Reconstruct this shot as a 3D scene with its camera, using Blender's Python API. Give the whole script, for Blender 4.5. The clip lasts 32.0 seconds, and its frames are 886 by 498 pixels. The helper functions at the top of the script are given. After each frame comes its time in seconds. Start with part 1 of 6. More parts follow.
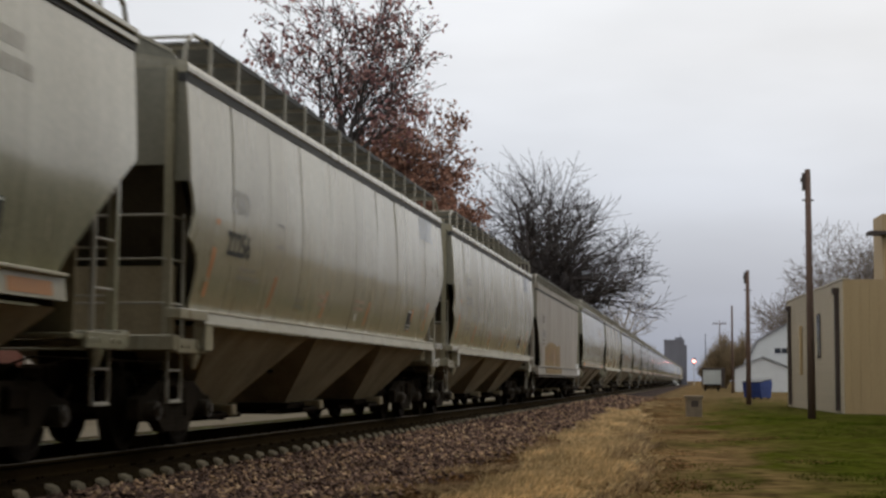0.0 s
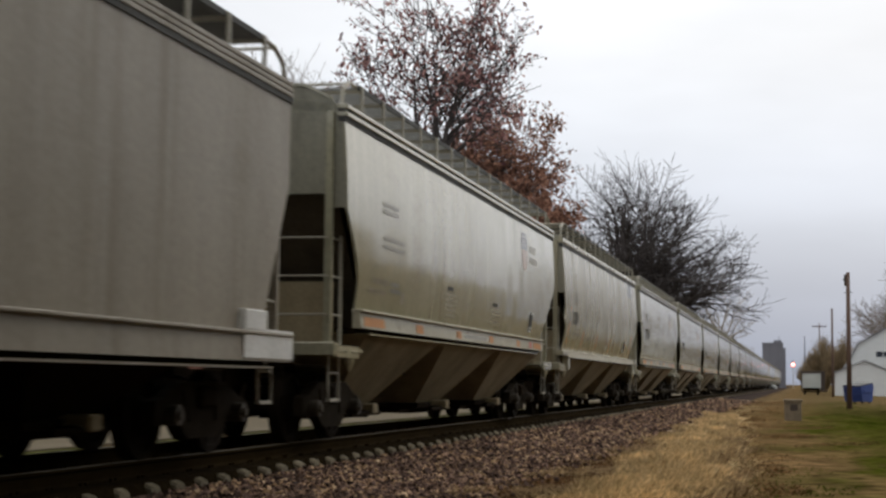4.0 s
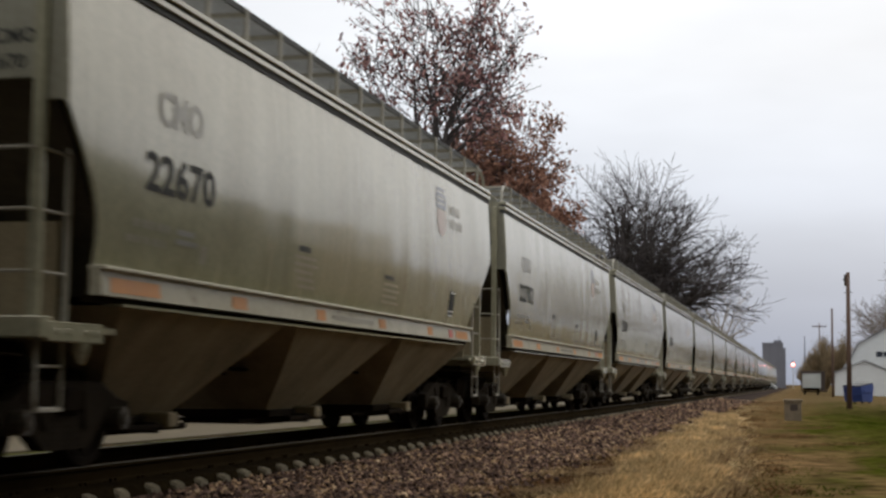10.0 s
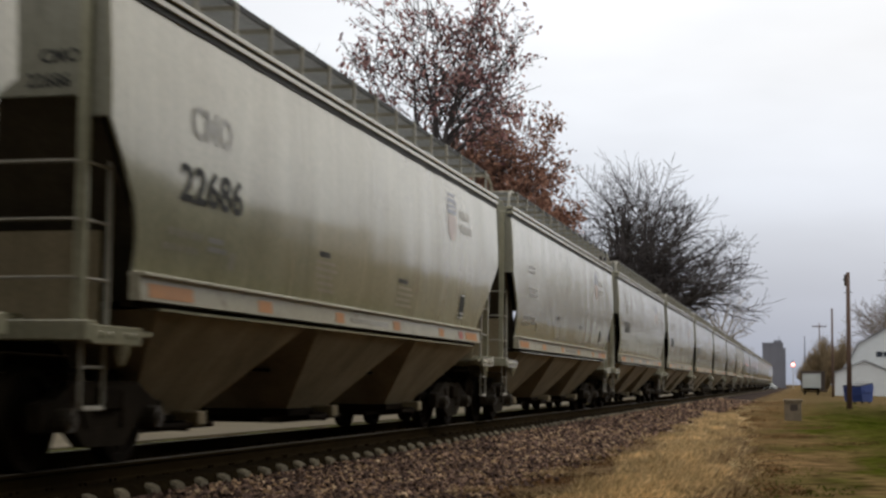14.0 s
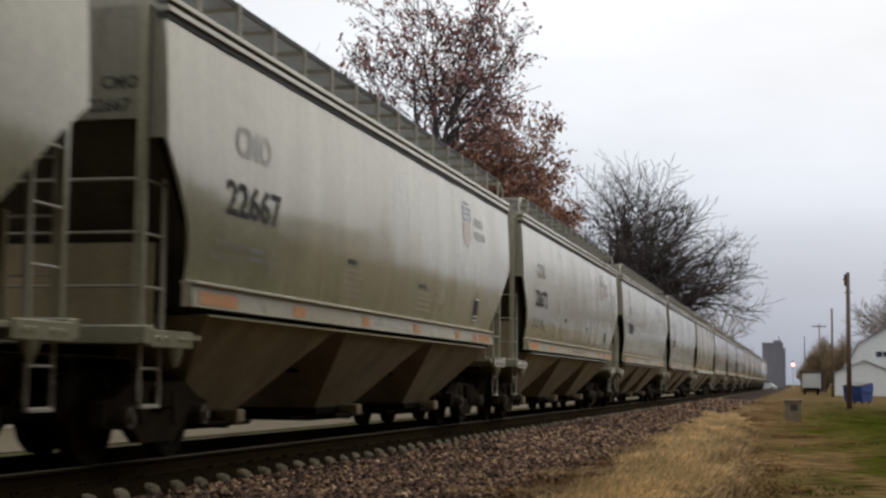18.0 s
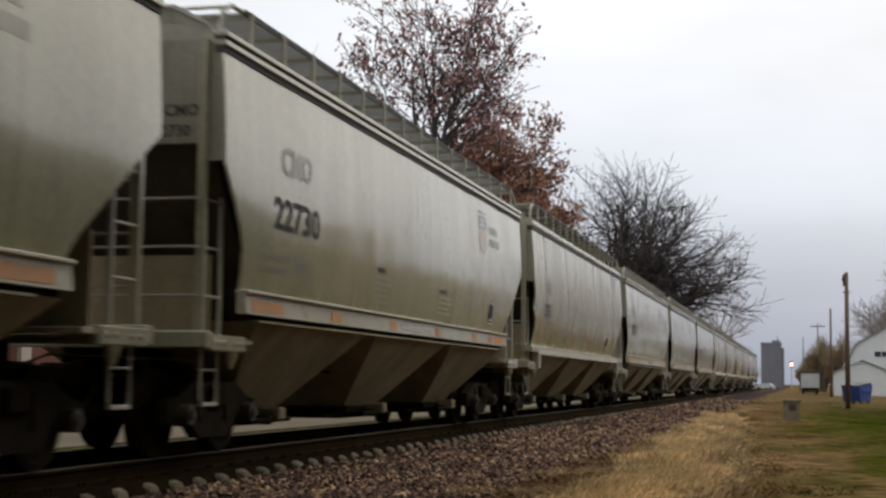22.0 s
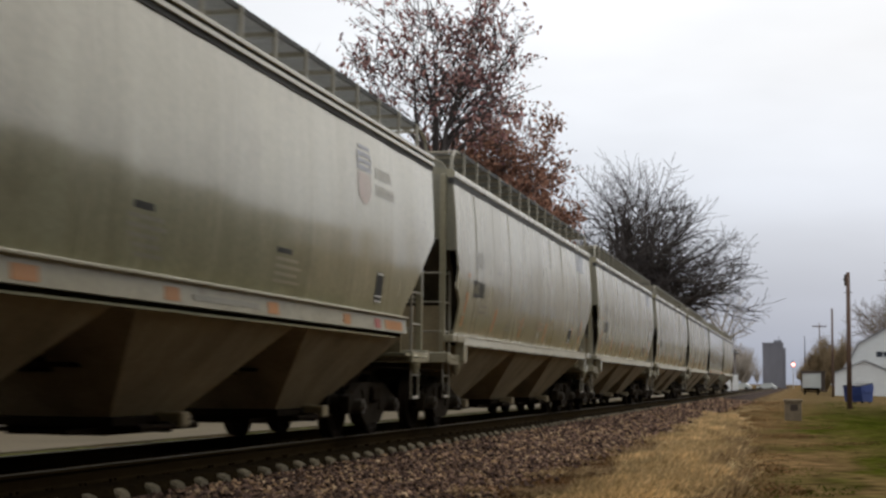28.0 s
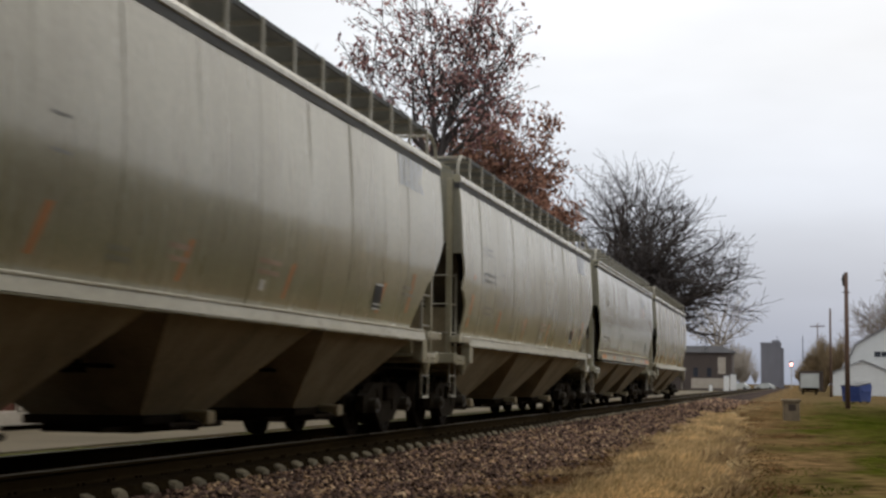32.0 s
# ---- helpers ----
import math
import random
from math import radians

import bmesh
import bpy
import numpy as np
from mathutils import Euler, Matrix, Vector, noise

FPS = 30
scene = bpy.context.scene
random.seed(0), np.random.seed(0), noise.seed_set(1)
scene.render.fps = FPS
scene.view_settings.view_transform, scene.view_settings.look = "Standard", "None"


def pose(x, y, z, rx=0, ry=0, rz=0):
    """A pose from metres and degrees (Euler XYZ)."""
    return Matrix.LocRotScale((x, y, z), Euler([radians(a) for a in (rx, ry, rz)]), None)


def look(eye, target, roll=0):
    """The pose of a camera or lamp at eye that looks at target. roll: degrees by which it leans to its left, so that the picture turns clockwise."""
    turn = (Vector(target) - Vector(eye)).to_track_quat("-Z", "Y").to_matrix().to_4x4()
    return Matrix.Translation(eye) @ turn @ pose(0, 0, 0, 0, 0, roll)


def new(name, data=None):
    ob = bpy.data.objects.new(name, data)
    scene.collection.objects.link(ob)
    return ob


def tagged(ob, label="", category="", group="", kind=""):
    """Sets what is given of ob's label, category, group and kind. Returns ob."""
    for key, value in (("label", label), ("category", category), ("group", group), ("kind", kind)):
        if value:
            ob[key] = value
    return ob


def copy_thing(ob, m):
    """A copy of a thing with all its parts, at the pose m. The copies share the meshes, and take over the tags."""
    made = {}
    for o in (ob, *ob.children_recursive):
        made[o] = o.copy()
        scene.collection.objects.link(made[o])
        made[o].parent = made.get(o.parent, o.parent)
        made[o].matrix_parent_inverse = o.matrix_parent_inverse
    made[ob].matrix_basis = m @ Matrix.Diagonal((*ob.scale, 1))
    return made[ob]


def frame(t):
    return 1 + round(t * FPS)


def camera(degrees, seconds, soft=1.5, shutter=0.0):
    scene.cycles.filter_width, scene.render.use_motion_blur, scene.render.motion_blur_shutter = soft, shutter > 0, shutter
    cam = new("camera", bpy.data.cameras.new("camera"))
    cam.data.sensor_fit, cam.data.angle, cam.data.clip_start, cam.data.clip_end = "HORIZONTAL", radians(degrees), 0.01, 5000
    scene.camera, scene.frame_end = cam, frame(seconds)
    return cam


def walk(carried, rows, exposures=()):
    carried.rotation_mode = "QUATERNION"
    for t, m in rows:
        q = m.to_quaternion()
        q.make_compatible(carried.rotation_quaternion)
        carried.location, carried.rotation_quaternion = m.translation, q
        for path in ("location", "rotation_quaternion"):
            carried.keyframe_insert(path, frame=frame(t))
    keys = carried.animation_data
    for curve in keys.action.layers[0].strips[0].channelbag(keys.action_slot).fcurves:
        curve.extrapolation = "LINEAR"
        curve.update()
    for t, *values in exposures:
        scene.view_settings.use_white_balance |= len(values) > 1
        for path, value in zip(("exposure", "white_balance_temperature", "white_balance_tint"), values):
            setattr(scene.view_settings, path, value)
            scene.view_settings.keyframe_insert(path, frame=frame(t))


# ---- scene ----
# ---------------------------------------------------------------- camera
FOV = 33.6
EYE = Vector((0.0, 0.0, 0.84))


def aim(yaw, tilt, roll):
    """Camera pose: yaw to the left of the track's line, tilt upwards, degrees."""
    a, b = radians(yaw), radians(tilt)
    way = Vector((-math.sin(a) * math.cos(b), math.cos(a) * math.cos(b), math.sin(b)))
    return look(EYE, EYE + 100 * way, roll)


cam = camera(FOV, 32.0, soft=2.6, shutter=0.3)
YAW0, YAW1 = 9.98, 13.68
PAN = ((0.0, 0.0), (0.6, -0.008), (1.0, -0.008), (1.2, 0.0), (1.3, 0.03), (1.4, 0.1), (1.5, 0.27), (1.6, 0.47),
       (1.7, 0.76), (1.8, 0.97), (1.9, 1.0), (2.0, 1.0), (3.5, 1.005), (5.5, 1.005), (14.5, 1.005), (20.0, 1.0), (21.0, 0.99),
       (22.5, 0.99), (23.0, 0.98), (23.5, 0.962), (24.0, 0.972), (24.5, 0.985), (25.0, 1.0), (27.5, 1.006),
       (30.0, 1.0), (31.0, 0.992), (32.0, 0.987))
walk(cam, [(t, aim(YAW0 + (YAW1 - YAW0) * k, 5.07 + 0.05 * k, 0.365 + 0.26 * k)) for t, k in PAN],
     exposures=[(0.0, -0.16), (1.3, -0.16), (2.0, 0.0), (6.0, 0.03), (32.0, 0.03)])

# ---------------------------------------------------------------- sky and sun
world = bpy.data.worlds.new("overcast_sky")
scene.world = world
world.use_nodes = True
wn, wl = world.node_tree.nodes, world.node_tree.links
wn.clear()
SUN_UP, SUN_TURN = radians(38), radians(25)
w_out = wn.new("ShaderNodeOutputWorld")
w_bg = wn.new("ShaderNodeBackground")
w_sky = wn.new("ShaderNodeTexSky")
w_sky.sky_type, w_sky.sun_disc = "NISHITA", False
w_sky.sun_elevation, w_sky.sun_rotation = SUN_UP, SUN_TURN
w_sky.air_density, w_sky.dust_density = 1.5, 4.0
w_gain = wn.new("ShaderNodeVectorMath")
w_gain.operation = "SCALE"
w_gain.inputs["Scale"].default_value = 0.10
w_co = wn.new("ShaderNodeTexCoord")
w_sep = wn.new("ShaderNodeSeparateXYZ")
w_up = wn.new("ShaderNodeValToRGB")          # cloud deck: blue-grey at the horizon, brighter overhead
for pos, col in ((0.0, (0.36, 0.40, 0.50)), (0.06, (0.50, 0.545, 0.65)), (0.13, (0.72, 0.765, 0.86)), (0.22, (0.92, 0.94, 0.985)), (1.0, (1.30, 1.27, 1.20))):
    e = w_up.color_ramp.elements.new(pos) if pos not in (0.0, 1.0) else w_up.color_ramp.elements[0 if pos == 0 else -1]
    e.position, e.color = pos, (*col, 1)
w_map = wn.new("ShaderNodeMapping")
w_map.inputs["Scale"].default_value = (2.0, 2.0, 7.0)
w_noise = wn.new("ShaderNodeTexNoise")
w_noise.inputs["Scale"].default_value, w_noise.inputs["Detail"].default_value = 1.6, 4.0
w_nr = wn.new("ShaderNodeMapRange")
w_nr.inputs["From Min"].default_value, w_nr.inputs["From Max"].default_value = 0.3, 0.7
w_nr.inputs["To Min"].default_value, w_nr.inputs["To Max"].default_value = 0.90, 1.10
w_mul = wn.new("ShaderNodeVectorMath")
w_mul.operation = "SCALE"
w_mix = wn.new("ShaderNodeMix")
w_mix.data_type = "RGBA"
w_mix.inputs["Factor"].default_value = 0.90
wl.new(w_co.outputs["Generated"], w_sep.inputs[0])
wl.new(w_sep.outputs["Z"], w_up.inputs[0])
wl.new(w_co.outputs["Generated"], w_map.inputs[0])
wl.new(w_map.outputs[0], w_noise.inputs["Vector"])
wl.new(w_noise.outputs[0], w_nr.inputs["Value"])
wl.new(w_up.outputs[0], w_mul.inputs[0])
wl.new(w_nr.outputs[0], w_mul.inputs["Scale"])
wl.new(w_sky.outputs[0], w_gain.inputs[0])
wl.new(w_gain.outputs[0], w_mix.inputs["A"])
wl.new(w_mul.outputs[0], w_mix.inputs["B"])
wl.new(w_mix.outputs["Result"], w_bg.inputs["Color"])
w_bg.inputs["Strength"].default_value = 1.0
wl.new(w_bg.outputs[0], w_out.inputs[0])

sun = new("sun", bpy.data.lights.new("sun", "SUN"))
sun.data.energy, sun.data.angle, sun.data.color = 0.7, radians(30), (1.0, 0.97, 0.92)
sun.matrix_world = look((30 * math.sin(SUN_TURN), 30 * math.cos(SUN_TURN), 30 * math.tan(SUN_UP)), (0, 0, 0))


# ---------------------------------------------------------------- materials
def mat(name, base, rough=0.6, metal=0.0, second=None, scale=(6, 6, 6), amount=0.5, fine=60.0, bump=0.15, tint=0.0, spec=0.5,
        stain=None, stain_scale=(1, 1, 1), stain_at=0.58, coat=0.0, drip=None):
    """Base colour broken up by a large and a fine noise, an optional stain with its own outline, fine relief, and a small shift from object to object."""
    m = bpy.data.materials.new(name)
    m.use_nodes = True
    n, l = m.node_tree.nodes, m.node_tree.links
    b = n["Principled BSDF"]
    co = n.new("ShaderNodeTexCoord")

    def noise_at(sc, k, detail=5.0):
        mp = n.new("ShaderNodeMapping")
        mp.inputs["Scale"].default_value = sc
        t = n.new("ShaderNodeTexNoise")
        t.inputs["Scale"].default_value, t.inputs["Detail"].default_value, t.inputs["Roughness"].default_value = k, detail, 0.62
        l.new(co.outputs["Object"], mp.inputs[0])
        l.new(mp.outputs[0], t.inputs["Vector"])
        return t

    big, small = noise_at(scale, 1.0), noise_at((1, 1, 1), fine, 3.0)
    ramp = n.new("ShaderNodeMapRange")
    ramp.inputs["From Min"].default_value, ramp.inputs["From Max"].default_value = 0.35, 0.68
    ramp.inputs["To Max"].default_value = amount
    l.new(big.outputs[0], ramp.inputs["Value"])
    mix = n.new("ShaderNodeMix")
    mix.data_type = "RGBA"
    mix.inputs["A"].default_value = (*base, 1)
    mix.inputs["B"].default_value = (*(second or [c * 0.6 for c in base]), 1)
    l.new(ramp.outputs[0], mix.inputs["Factor"])
    last = mix.outputs["Result"]
    if stain:
        st = noise_at(stain_scale, 1.0, 6.0)
        sr = n.new("ShaderNodeMapRange")
        sr.inputs["From Min"].default_value, sr.inputs["From Max"].default_value = stain_at, stain_at + 0.14
        sr.inputs["To Max"].default_value = 0.75
        l.new(st.outputs[0], sr.inputs["Value"])
        sm = n.new("ShaderNodeMix")
        sm.data_type = "RGBA"
        sm.inputs["B"].default_value = (*stain, 1)
        l.new(sr.outputs[0], sm.inputs["Factor"])
        l.new(last, sm.inputs["A"])
        last = sm.outputs["Result"]
    if drip:
        # narrow washed runs, and blotches of road dust with ragged borders
        for colour, sc, lo, hi, most in ((drip, (5.0, 5.0, 0.16), 0.56, 0.70, 0.55), ((0.16, 0.125, 0.08), (0.55, 0.55, 0.75), 0.55, 0.78, 0.5), ((0.13, 0.11, 0.08), (9.0, 9.0, 0.35), 0.66, 0.74, 0.35)):
            dn = noise_at(sc, 1.0, 6.0)
            dr = n.new("ShaderNodeMapRange")
            dr.inputs["From Min"].default_value, dr.inputs["From Max"].default_value, dr.inputs["To Max"].default_value = lo, hi, most
            l.new(dn.outputs[0], dr.inputs["Value"])
            dm = n.new("ShaderNodeMix")
            dm.data_type = "RGBA"
            dm.inputs["B"].default_value = (*colour, 1)
            l.new(dr.outputs[0], dm.inputs["Factor"])
            l.new(last, dm.inputs["A"])
            last = dm.outputs["Result"]
    hsv = n.new("ShaderNodeHueSaturation")
    l.new(last, hsv.inputs["Color"])
    val = n.new("ShaderNodeMapRange")
    val.inputs["From Min"].default_value, val.inputs["From Max"].default_value = 0.3, 0.7
    val.inputs["To Min"].default_value, val.inputs["To Max"].default_value = 0.88, 1.12
    l.new(small.outputs[0], val.inputs["Value"])
    if tint:
        info = n.new("ShaderNodeObjectInfo")
        tr = n.new("ShaderNodeMapRange")
        tr.inputs["To Min"].default_value, tr.inputs["To Max"].default_value = 1 - tint, 1 + tint
        l.new(info.outputs["Random"], tr.inputs["Value"])
        mu = n.new("ShaderNodeMath")
        mu.operation = "MULTIPLY"
        l.new(val.outputs[0], mu.inputs[0])
        l.new(tr.outputs[0], mu.inputs[1])
        l.new(mu.outputs[0], hsv.inputs["Value"])
    else:
        l.new(val.outputs[0], hsv.inputs["Value"])
    l.new(hsv.outputs[0], b.inputs["Base Color"])
    rr = n.new("ShaderNodeMapRange")
    rr.inputs["To Min"].default_value, rr.inputs["To Max"].default_value = max(rough - 0.12, 0.03), min(rough + 0.14, 1)
    l.new(big.outputs[0], rr.inputs["Value"])
    l.new(rr.outputs[0], b.inputs["Roughness"])
    b.inputs["Metallic"].default_value = metal
    b.inputs["Specular IOR Level"].default_value = spec
    b.inputs["Coat Weight"].default_value, b.inputs["Coat Roughness"].default_value = coat, 0.12
    b.inputs["Coat Tint"].default_value = (1.0, 0.955, 0.84, 1)
    if bump:
        bp = n.new("ShaderNodeBump")
        bp.inputs["Strength"].default_value, bp.inputs["Distance"].default_value = bump, 0.02
        l.new(small.outputs[0], bp.inputs["Height"])
        l.new(bp.outputs[0], b.inputs["Normal"])
    return m


